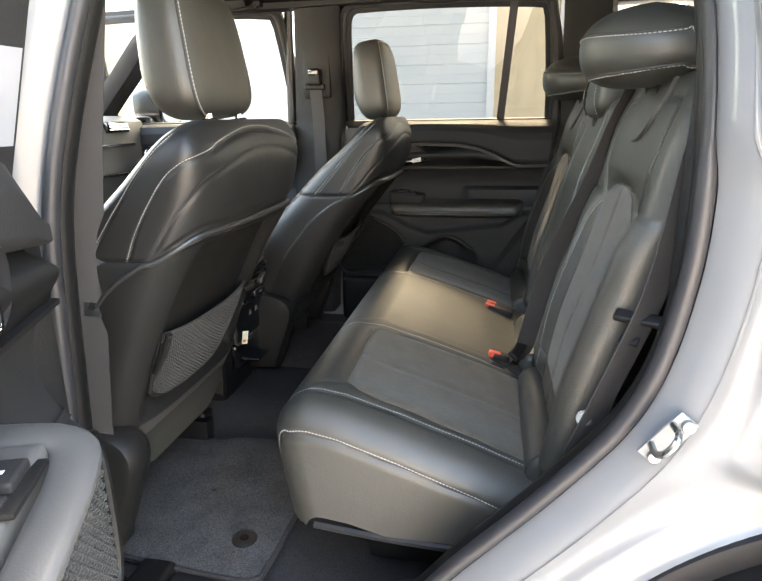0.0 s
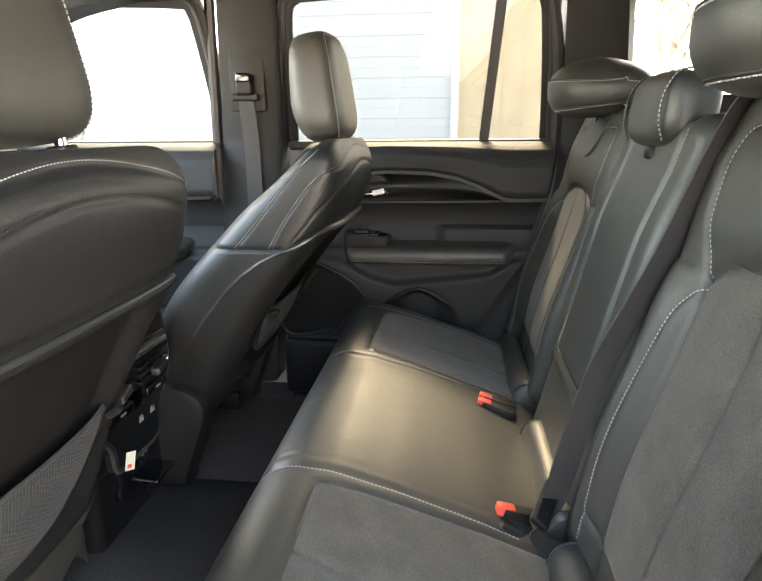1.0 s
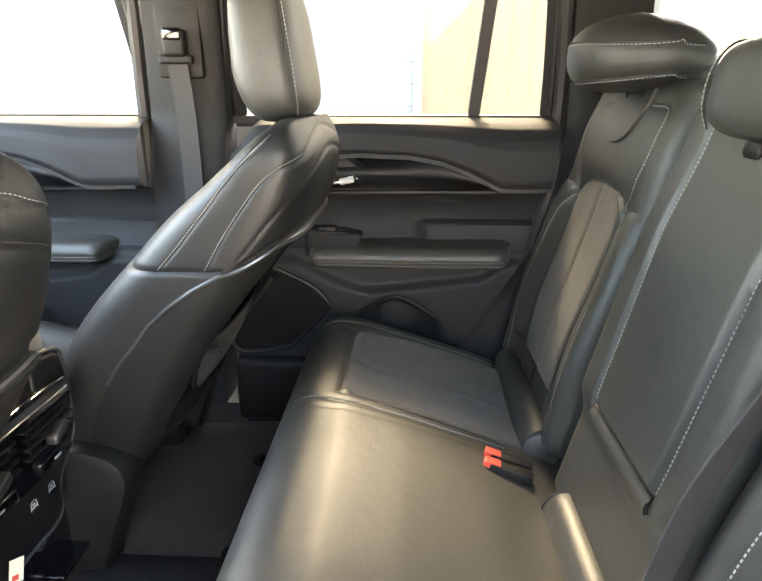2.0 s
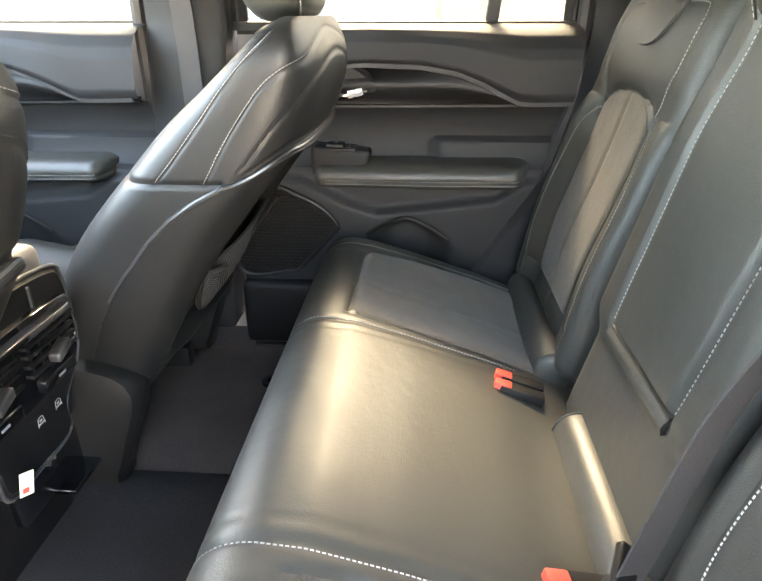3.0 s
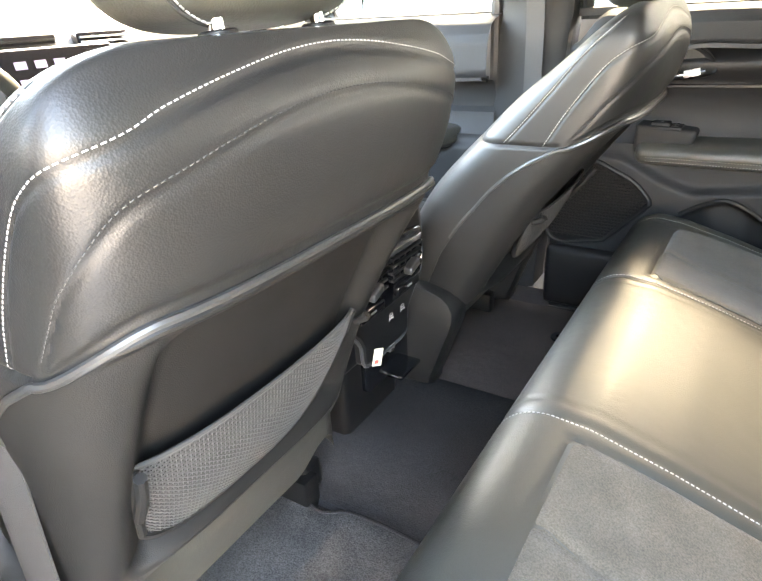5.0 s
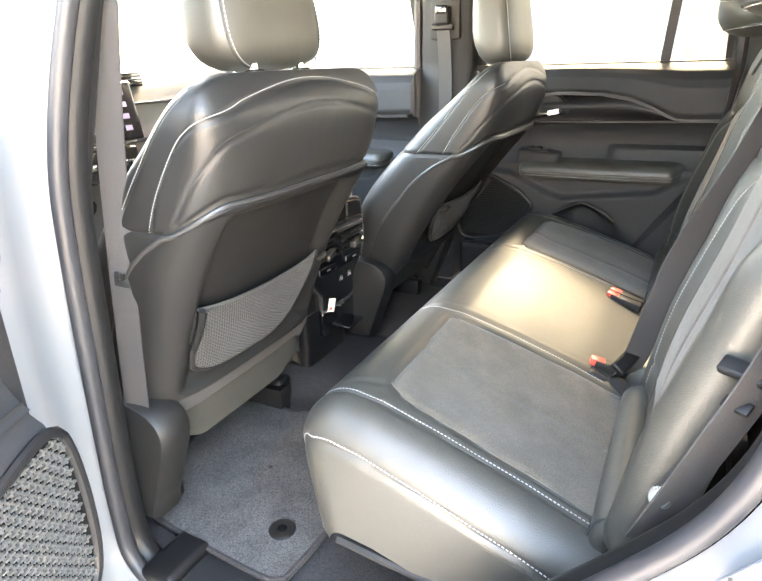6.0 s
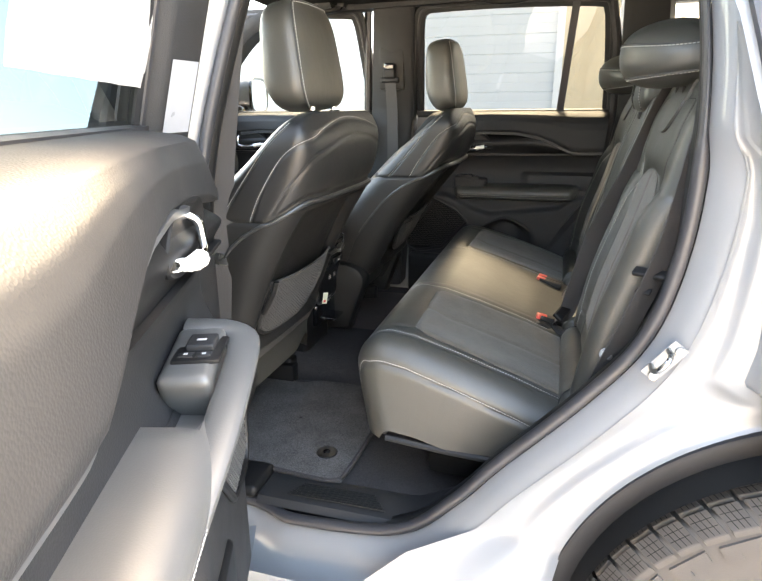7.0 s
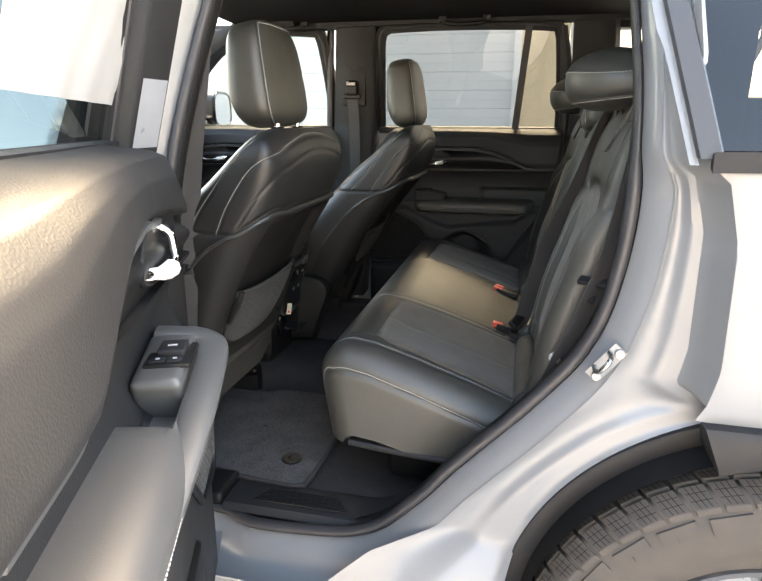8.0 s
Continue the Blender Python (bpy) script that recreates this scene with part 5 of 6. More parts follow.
    # lower panel with ledge, speaker and pocket; on the open door it stands back behind the armrest
    low = 0.022 if near else 0.0

    def add_low(pname, shape, mat, parent=None, lab=""):
        return add(pname, mapped(shape, lambda v: v - np.array((0.0, low, 0.0))), mat, parent, lab)
    ledge = lambda a: np.interp(a, (0, 0.266, 0.373, 0.446, 0.734, 0.80), (0.985, 0.974, 0.919, 0.895, 0.931, 0.975))

    def lown(a, z, k):
        pocket = np.exp(-(((a - 0.53) / 0.085) ** 4)) * bump01(0.878 - 1.6 * np.abs(a - 0.52) ** 1.5 - z, 0, 0.035)
        return 0.176 + 0.020 * bump01(ledge(a) - z, 0, 0.025) - 0.05 * bump01(0.80 - z, 0, 0.25) * bump01(a, 0.35, 0.7) - 0.060 * pocket * bump01(z, 0.62, 0.66)
    add_low("lower_panel", band(flat(0.50), flat(0.99), lown, 90, 70), SOFT, None, "black lower door panel")
    poly = smooth_path([(0.10, 0.935), (0.20, 0.945), (0.255, 0.925), (0.312, 0.895), (0.352, 0.852), (0.348, 0.838), (0.30, 0.785), (0.255, 0.737), (0.235, 0.728), (0.10, 0.728)], 60, True)
    add_low("speaker_rim", sweep(np.stack([poly[:, 0], np.full(60, 0.200), poly[:, 1]], 1), [(0.007 * math.cos(a), 0.007 * math.sin(a)) for a in np.arange(8) * math.pi / 4], (0, 1, 0), True), HARD, None)
    sp = add_low("speaker_grille", (np.stack([poly[:, 0], np.full(60, 0.1985), poly[:, 1]], 1), [tuple(range(60))]), LINER_SHADE, None, "black slotted speaker grille")
    bars = []
    inside = lambda x, z: sum(((poly[i - 1, 1] > z) != (poly[i, 1] > z)) and (x < (poly[i, 0] - poly[i - 1, 0]) * (z - poly[i - 1, 1]) / (poly[i, 1] - poly[i - 1, 1]) + poly[i - 1, 0]) for i in range(60)) % 2 == 1
    for r_, z in enumerate(np.arange(0.735, 0.94, 0.0085)):
        for a in np.arange(0.105 + (r_ % 2) * 0.008, 0.35, 0.016):
            if inside(a, z):
                bars.append(block(a - 0.0068, a + 0.0068, 0.1985, 0.2025, z - 0.0012, z + 0.0012, 0))
                bars.append(block(a - 0.0012, a + 0.0012, 0.1985, 0.2025, z - 0.0042, z + 0.0042, 0))
    tagged(add_low("grille_mesh", join(*bars), LIT_TRIM if near else HARD, sp), kind="stuff")
    arc = [(a, 0.193, 0.872 - 1.6 * abs(a - 0.52) ** 1.5) for a in np.linspace(0.425, 0.625, 30)]
    add_low("pocket_rim", tube(arc, 0.0065, 8), HARD, None, "black map pocket rim")
    add_low("lower_bin", block(0.30 if near else 0.10, 0.56, 0.175, 0.205 if near else 0.225, 0.52, 0.700, 0.02 if not near else 0.012, 3), HARD, None, "door bin")
    # window
    lean = lambda z: 0.058 + 0.105 * (z - 1.30) / 0.4
    win = smooth_path([(0.108, 1.300), (0.118, 1.50), (0.128, 1.66), (0.150, 1.700), (0.20, 1.712), (0.50, 1.716), (0.82, 1.705), (0.862, 1.68), (0.875, 1.62), (0.890, 1.45), (0.898, 1.300)], 90)
    wp = np.stack([win[:, 0], lean(win[:, 1]), win[:, 1]], 1)
    add("window_frame", sweep(wp, [(-0.030, -0.022), (-0.030, 0.018), (0.0, 0.024), (0.004, 0.018), (0.004, -0.022)], (0, 1, 0)), SOFT, None, "black window frame")
    add("window_seal", sweep(wp, [(0.010 * math.cos(a), 0.008 * math.sin(a)) for a in np.arange(8) * math.pi / 4], (0, 1, 0)), RUBBER)
    add("belt_seal", sweep([(0.10, 0.062, 1.303), (0.5, 0.062, 1.305), (0.90, 0.062, 1.306)], [(-0.014, -0.01), (-0.014, 0.008), (0.004, 0.012), (0.008, -0.01)], (0, 0, 1)), RUBBER)
    if not front:
        add("window_divider", sweep([(0.708, lean(1.30), 1.30), (0.742, lean(1.712), 1.712)], [(-0.014, -0.010), (-0.014, 0.010), (0.014, 0.010), (0.014, -0.010)], (1, 0, 0)), RUBBER, None, "black window divider bar")
    g = np.array([[(a, lean(z) - 0.004, z) for z in np.linspace(1.28, 1.715, 6)] for a in (0.10, 0.5, 0.90)])
    w = add("window_pane", sheet(g), DARK if near else (TINTED if front else SMOKED), None, "dark tinted window glass" if near else "tinted side window glass")
    w.visible_shadow = True
    # outer skin and edges
    zz = np.linspace(0.46, 1.29, 24)
    rows = []
    for k in np.linspace(0, 1, 20):
        rows.append([(-0.02 + k * (edge(z) + 0.09 + 0.02), -0.012 + 0.02 * abs(z - 0.95), z) for z in zz])
    add("outer_skin", sheet(np.array(rows)), PAINT, None, "silver outer door skin")
    if near:
        rows = [[(a, n, z) for a, n in ((0.0, -0.01), (0.004, 0.03), (0.03, 0.06), (0.085, 0.085), (0.114, 0.095))] for z in zz]
        add("hinge_edge", sheet(np.array(rows)), PAINT)
        add("panel_return", sheet(np.array([[(0.1155, 0.158, z), (0.112, 0.150, z), (0.1115, 0.12, z), (0.1115, 0.085, z)] for z in np.linspace(0.50, 1.235, 12)])), SOFT)
        rows = [[(float(edge(z)) + 0.09 - 0.12 * q, -0.01 + 0.18 * q, z) for q in (0, 0.2, 0.5, 0.55, 1.0)] for z in zz]
        add("latch_edge", sheet(np.array(rows)), PAINT)
        add("bottom_edge", sheet(np.array([[(a, n, 0.478) for n in (-0.005, 0.1, 0.17)] for a in np.linspace(0, 0.55, 8)])), PAINT)
    if near:
        add("front_sash", sheet(np.array([[(0.004, lean(z) - 0.02, z), (0.006, lean(z) + 0.050, z), (0.012, lean(z) + 0.058, z), (0.085, lean(z) + 0.030, z), (0.094, lean(z) + 0.020, z), (0.098, lean(z), z)] for z in np.linspace(1.25, 1.71, 12)])), SOFT, None, "black sash trim")
        add("film", sheet(np.array([[(0.018, lean(z) + 0.0580, z), (0.05, lean(z) + 0.0455, z), (0.084, lean(z) + 0.0325, z)] for z in np.linspace(1.295, 1.405, 6)])), TAPE, None, "grey protective film")
    return t


def paper_sheet():
    t = thing("paper_sticker", "white printed paper sheet taped on the window", "paper")
    lean = lambda z: 0.058 + 0.105 * (z - 1.30) / 0.4
    g = [[(a, lean(z) + 0.004 + 0.002 * math.sin(a * 60 + z * 40), z + 0.02 * (a - 0.13)) for z in np.linspace(1.362, 1.70, 12)] for a in np.linspace(0.112, 0.52, 24)]
    part("sheet", mapped(sheet(np.array(g)), door_near), PAPER, t)
    for i in range(7):
        z = 1.60 + i * 0.012
        part("print_line", mapped(sheet(np.array([[(a, lean(z) + 0.0075 + 0.002 * math.sin(a * 60 + z * 40), z + 0.02 * (a - 0.13) + h) for h in (0, 0.004)] for a in np.linspace(0.135, 0.26 - 0.012 * (i % 3), 6)])), door_near), INK, t)


def ribbon(path, width, side, mat, name, label, cat="seat belt", group="seat belts", thick=0.0012):
    t = thing(name, label, cat, group)
    p = smooth_path(path, 60)
    part("webbing", sweep(p, [(-width / 2, -thick), (-width / 2, thick), (width / 2, thick), (width / 2, -thick)], side), mat, t)
    return t, p


def belts():
    t, _ = ribbon([(0.765, -0.245, 1.36), (0.732, -0.240, 1.365), (0.668, -0.222, 1.18), (0.604, -0.212, 1.02), (0.574, -0.213, 0.90), (0.550, -0.218, 0.80), (0.532, -0.222, 0.778)], 0.047, (0.9, 0.42, 0.2), WEB, "seat_belt", "black seat belt webbing lying across the backrest")
    part("tongue", moved(block(-0.014, 0.014, -0.042, 0.042, -0.007, 0.007, 0.006, 3), pose(0.540, -0.226, 0.802, 20, 40, -10)), HARD, t, "black belt tongue")
    part("tail", sweep(smooth_path([(0.536, -0.226, 0.795), (0.52, -0.236, 0.765), (0.545, -0.250, 0.745), (0.585, -0.252, 0.720)], 20), [(-0.023, -0.001), (-0.023, 0.001), (0.023, 0.001), (0.023, -0.001)], (0.1, 0.95, 0.1)), WEB, t)
    t, _ = ribbon([(0.745, -0.700, 1.40), (0.720, -0.715, 1.28), (0.690, -0.728, 1.10), (0.640, -0.735, 0.95), (0.600, -0.735, 0.84)], 0.045, (0.75, 0.5, 0), WEB, "seat_belt", "black outer rear seat belt with stop and tongue")
    part("tongue", moved(block(-0.010, 0.010, -0.034, 0.034, -0.005, 0.005, 0.004, 3), pose(0.672, -0.724, 1.050, 0, -30, 60)), HARD, t)
    part("stop", moved(block(-0.007, 0.007, -0.013, 0.013, -0.003, 0.003, 0.002), pose(0.660, -0.732, 1.02, 0, -30, 60)), HARD, t)
    t, _ = ribbon([(-0.125, -0.690, 1.52), (-0.163, -0.700, 1.27), (-0.192, -0.706, 1.02), (-0.214, -0.708, 0.80), (-0.222, -0.708, 0.68)], 0.046, (1, 0.25, 0), WEB, "seat_belt", "black front seat belt hanging on the pillar")
    part("tongue", join(moved(block(-0.024, 0.024, -0.008, 0.006, -0.014, 0.014, 0.004), pose(-0.186, -0.698, 1.015, 0, 10, 15)), moved(block(-0.016, 0.030, -0.006, 0.012, -0.006, 0.006, 0.003), pose(-0.180, -0.692, 1.002, 0, 15, 15))), STEEL, t, "steel belt tongue")
    part("anchor", moved(block(-0.018, 0.018, -0.012, 0.012, -0.045, 0.03, 0.008, 3), pose(-0.220, -0.704, 0.66)), HARD, t)
    t, _ = ribbon([(-0.222, 0.752, 1.455), (-0.216, 0.766, 1.30), (-0.215, 0.768, 1.10), (-0.215, 0.768, 0.62)], 0.048, (1, 0, 0), WEB, "seat_belt", "dark grey front seat belt hanging on the pillar")
    part("slide_loop", join(block(-0.262, -0.182, 0.745, 0.762, 1.425, 1.446, 0.006, 3), block(-0.248, -0.196, 0.735, 0.77, 1.44, 1.50, 0.010, 3)), HARD, t, "black belt guide loop")
    part("loop_cover", block(-0.243, -0.201, 0.731, 0.745, 1.475, 1.502, 0.006, 3), GLOSS, t)


def mats():
    t = thing("floor_mat", "charcoal carpet floor mat with bound edge", "floor mat", "floor mats")
    out = smooth_path([(-0.360, -0.275), (-0.345, -0.258), (-0.29, -0.250), (-0.245, -0.262), (-0.215, -0.262), (-0.17, -0.240), (-0.05, -0.240), (0.06, -0.262), (0.075, -0.40), (0.076, -0.56), (0.070, -0.68), (0.058, -0.712), (0.0, -0.716), (-0.16, -0.702), (-0.255, -0.688), (-0.268, -0.676), (-0.258, -0.645), (-0.262, -0.612), (-0.285, -0.598), (-0.345, -0.590), (-0.362, -0.56), (-0.365, -0.42)], 160, True)
    pile = 0.506
    c = out.mean(0)
    rings = [np.column_stack([out, np.full(160, 0.490)]), np.column_stack([out, np.full(160, pile)])] + [np.column_stack([c + (out - c) * k, np.full(160, pile + 0.0005)]) for k in (0.99, 0.8, 0.5, 0.2, 0.02)]
    part("carpet_top", closed_loft(rings), MAT, t)
    part("bound_edge", tube(np.column_stack([out, np.full(160, 0.503)]), 0.0055, 8, True), CARPET, t, "black bound edge")
    part("eyelet", disc((-0.001, -0.614, 0.504), (0, 0, 1), 0.026, 0.006), HARD, t, "round black plastic eyelet")
    part("eyelet_hole", disc((-0.001, -0.614, 0.5101), (0, 0, 1), 0.009, 0.0012), GLOSS, t)
    t = thing("floor_mat", "brownish black carpet floor mat with two eyelets", "floor mat", "floor mats")
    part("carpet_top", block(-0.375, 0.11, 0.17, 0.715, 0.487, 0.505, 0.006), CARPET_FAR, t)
    for x, y in ((-0.008, 0.232), (-0.026, 0.545)):
        part("eyelet", disc((x, y, 0.504), (0, 0, 1), 0.024, 0.006), HARD, t)
        part("eyelet_hole", disc((x, y, 0.5101), (0, 0, 1), 0.009, 0.0012), GLOSS, t)
    t = thing("tunnel_carpet", "black carpet runner over the centre tunnel", "carpet")
    part("carpet_top", sheet(np.array([[(x, y, 0.500 + 0.026 * math.exp(-((y - 0.02) / 0.20) ** 6) - 0.012 * (1 if abs(y) > 0.235 else 0)) for y in np.concatenate([[-0.240], np.linspace(-0.235, 0.214, 24), [0.2145]])] for x in np.linspace(-0.42, 0.20, 12)])), CARPET, t)


def console():
    t = thing("centre_console", "glossy black centre console with rear air vents", "console")
    part("body", join(block(-0.95, -0.262, -0.125, 0.165, 0.685, 0.955, 0.03, 4), block(-0.95, -0.40, -0.115, 0.155, 0.50, 0.70, 0.02, 3)), HARD, t)
    part("armrest_lid", block(-0.60, -0.252, -0.115, 0.155, 0.955, 1.012, 0.024, 4), CREAM, t, "padded armrest lid")
    ring = smooth_path([(-0.128, 0.972), (0.02, 0.982), (0.150, 0.972), (0.172, 0.945), (0.180, 0.880), (0.172, 0.815), (0.135, 0.778), (0.108, 0.745), (0.098, 0.695), (0.02, 0.690), (-0.058, 0.695), (-0.070, 0.745), (-0.095, 0.778), (-0.132, 0.815), (-0.140, 0.880), (-0.134, 0.945)], 96, True)
    part("rear_panel", prism(ring, -0.30, -0.240, 0.010), HARD, t, "black rear panel")
    part("rear_rim", tube(np.column_stack([np.full(96, -0.246), ring]), 0.0035, 8, True), TRIM, t, "satin rim")
    vent = smooth_path([(-0.110, 0.925), (0.02, 0.932), (0.150, 0.925), (0.164, 0.900), (0.164, 0.850), (0.145, 0.812), (0.10, 0.800), (0.02, 0.797), (-0.06, 0.800), (-0.105, 0.812), (-0.124, 0.850), (-0.124, 0.900)], 80, True)
    v = part("vent_frame", prism(vent, -0.245, -0.232, 0.006), GLOSS, t, "piano black air vent frame")
    part("chrome_bar", block(-0.236, -0.222, -0.105, 0.145, 0.902, 0.914, 0.004), CHROME, t, "chrome bar")
    for k in (-1, 1):
        part("lid_line", block(-0.238, -0.234, 0.02 + k * 0.06 - 0.002, 0.02 + k * 0.06 + 0.002, 0.935, 0.968, 0), TRIM, t)
    for y0, y1 in ((-0.108, 0.010), (0.030, 0.148)):
        for z in (0.846, 0.862, 0.878, 0.892):
            part("vent_slat", block(-0.235, -0.226, y0, y1, z - 0.0028, z + 0.0028, 0.001), HARD, v)
        for q in range(5):
            y = y0 + (y1 - y0) * (q + 0.5) / 5
            part("vent_fin", block(-0.238, -0.231, y - 0.0012, y + 0.0012, 0.842, 0.896, 0), HARD, v)
        mid = (y0 + y1) / 2
        part("vent_knob", mapped(block(-0.228, -0.208, mid - 0.018, mid + 0.018, 0.852, 0.868, 0.005, 3), lambda p: p + np.stack([0 * p[:, 0], 0 * p[:, 0], 0.35 * (p[:, 1] - mid)], 1)), ALLOY, v, "grey vent slider")
        part("heater_button", block(-0.234, -0.224, mid - 0.042, mid + 0.042, 0.806, 0.828, 0.006, 3), GLOSS, v)
        part("icon", block(-0.2239, -0.2235, mid - 0.009, mid + 0.009, 0.815, 0.819, 0), ICON, v)
    for y, k in ((-0.112, -1), (0.152, 1)):
        part("side_chrome", tube([(-0.230, y, 0.842), (-0.229, y + 0.004 * k, 0.870), (-0.230, y, 0.896)], 0.0035, 8), CHROME, v)
    for y in (0.036, 0.082):
        p_ = part("port_print", block(-0.2398, -0.2392, y - 0.006, y + 0.006, 0.759, 0.7615, 0), ICON, t)
        part("port_print", block(-0.2398, -0.2392, y - 0.003, y + 0.003, 0.764, 0.767, 0), ICON, t)
        part("port_print", tube([(-0.2394, y - 0.008, 0.757), (-0.2394, y - 0.006, 0.770), (-0.2394, y - 0.001, 0.772)], 0.0005, 5), ICON, t)
        part("port_print", tube([(-0.2394, y + 0.008, 0.757), (-0.2394, y + 0.006, 0.770), (-0.2394, y + 0.001, 0.772)], 0.0005, 5), ICON, t)
    part("foot", block(-0.46, -0.285, -0.085, 0.125, 0.50, 0.70, 0.02, 3), HARD, t)
    part("cubby", block(-0.30, -0.268, -0.02, 0.165, 0.595, 0.675, 0.012, 3), GLOSS, t)
    part("cubby_latch", block(-0.275, -0.235, 0.06, 0.155, 0.592, 0.602, 0.004, 3), GLOSS, t)
    part("bolt", disc((-0.262, 0.042, 0.688), (1, 0, 0), 0.013, 0.018), STEEL, t)
    k = thing("warning_tag", "small cream printed warning tag hanging by the console", "tag")
    part("card", moved(block(-0.010, 0.010, -0.0006, 0.0006, -0.019, 0.019, 0), pose(-0.228, -0.040, 0.712, 0, 12, 62)), YELLOWTAG, k)
    part("print", moved(block(-0.006, 0.003, -0.0012, 0.0012, -0.014, -0.006, 0), pose(-0.228, -0.040, 0.712, 0, 12, 62)), RED, k)


def dashboard():
    t = thing("dashboard", "dark dashboard with touch screen and air vents", "dashboard")
    prof = [(-1.62, 1.27), (-1.30, 1.335), (-1.06, 1.338), (-1.00, 1.318), (-0.985, 1.26), (-1.00, 1.10), (-1.04, 0.80), (-1.10, 0.60), (-1.35, 0.50)]
    ys = np.linspace(-0.80, 0.80, 24)
    part("top_pad", sheet(np.array([[(x, y, z) for x, z in smooth_path(prof, 40)] for y in ys])), CREAM, t)
    s = part("touch_screen", moved(block(-0.012, 0.012, -0.13, 0.13, -0.085, 0.085, 0.008, 3), pose(-0.945, -0.095, 1.212, 0, -10, 0)), GLOSS, t, "black touch screen")
    for r_ in range(4):
        for c in range(5):
            part("screen_icon", moved(block(0.0121, 0.0125, -0.10 + c * 0.042, -0.075 + c * 0.042, 0.045 - r_ * 0.034, 0.060 - r_ * 0.034, 0), pose(-0.945, -0.095, 1.212, 0, -10, 0)), SCREEN, s)
    part("chrome_strip", join(block(-0.985, -0.95, -0.35, 0.70, 1.115, 1.128, 0.004), block(-0.992, -0.972, 0.05, 0.70, 1.225, 1.235, 0.004)), CHROME, t)
    part("radio_panel", moved(block(-0.010, 0.012, -0.13, 0.12, -0.05, 0.045, 0.008, 3), pose(-0.955, -0.095, 1.065, 0, -10, 0)), GLOSS, t, "piano black control panel")
    for q in range(6):
        part("control_key", moved(block(0.012, 0.018, -0.11 + q * 0.038, -0.085 + q * 0.038, -0.012, 0.004, 0.002), pose(-0.955, -0.095, 1.065, 0, -10, 0)), CHROME, t)
    for y in (-0.14, 0.04, 0.60, -0.62):
        v = part("air_vent", moved(block(-0.012, 0.012, -0.068, 0.068, -0.022, 0.022, 0.008), pose(-0.985, y, 1.297, 0, -10, 0)), GLOSS, t)
        for z in (-0.010, 0.0, 0.010):
            part("vent_slat", moved(block(-0.004, 0.016, -0.060, 0.060, z - 0.002, z + 0.002, 0), pose(-0.985, y, 1.297, 0, -10, 0)), CHROME, v)
    w = thing("steering_wheel", "black leather steering wheel", "steering wheel")
    m = pose(-0.84, -0.44, 1.14, 0, -64, 0)
    part("rim", moved(tube([(0.185 * math.cos(a), 0.185 * math.sin(a), 0) for a in np.arange(48) * 2 * math.pi / 48], 0.015, 10, True), m), LEATHER, w)
    part("hub", moved(block(-0.06, 0.06, -0.075, 0.075, -0.035, 0.012, 0.02, 3), m), HARD, w)
    for a in (0, 180, 270):
        c, s_ = math.cos(radians(a + 90)), math.sin(radians(a + 90))
        part("spoke", moved(tube([(0.05 * c, 0.05 * s_, -0.01), (0.18 * c, 0.18 * s_, 0)], 0.012, 8), m), HARD, w)
    part("column", moved(rod((0, 0, -0.25), (0, 0, -0.03), 0.03), m), HARD, w)


def mirror(s):
    t = thing("door_mirror", "silver door mirror with black base", "mirror", "door mirrors")
    m = pose(-1.06, s * 1.07, 1.385, 0, 0, 8 * s)
    n = 40
    rings = []
    for x, q in ((-0.10, 0.45), (-0.085, 0.75), (-0.04, 0.95), (0.02, 1.0), (0.045, 0.97)):
        rings.append([(x, 0.125 * q * math.copysign(abs(math.cos(k)) ** 0.6, math.cos(k)), 0.085 * q * math.copysign(abs(math.sin(k)) ** 0.6, math.sin(k))) for k in np.arange(n) * 2 * math.pi / n])
    part("housing", moved(loft(rings), m), PAINT, t)
    part("rim", moved(tube([(0.047, 0.121 * math.copysign(abs(math.cos(k)) ** 0.6, math.cos(k)), 0.082 * math.copysign(abs(math.sin(k)) ** 0.6, math.sin(k))) for k in np.arange(n) * 2 * math.pi / n], 0.008, 8, True), m), GLOSS, t)
    part("glass", moved(loft([[(0.048 + e, 0.115 * math.copysign(abs(math.cos(k)) ** 0.6, math.cos(k)), 0.076 * math.copysign(abs(math.sin(k)) ** 0.6, math.sin(k))) for k in np.arange(n) * 2 * math.pi / n] for e in (0, 0.002)]), m), CHROME, t, "mirror glass")
    part("stalk", block(-1.10, -1.02, min(s * 0.90, s * 1.0), max(s * 0.90, s * 1.0), 1.28, 1.34, 0.02, 3), GLOSS, t)


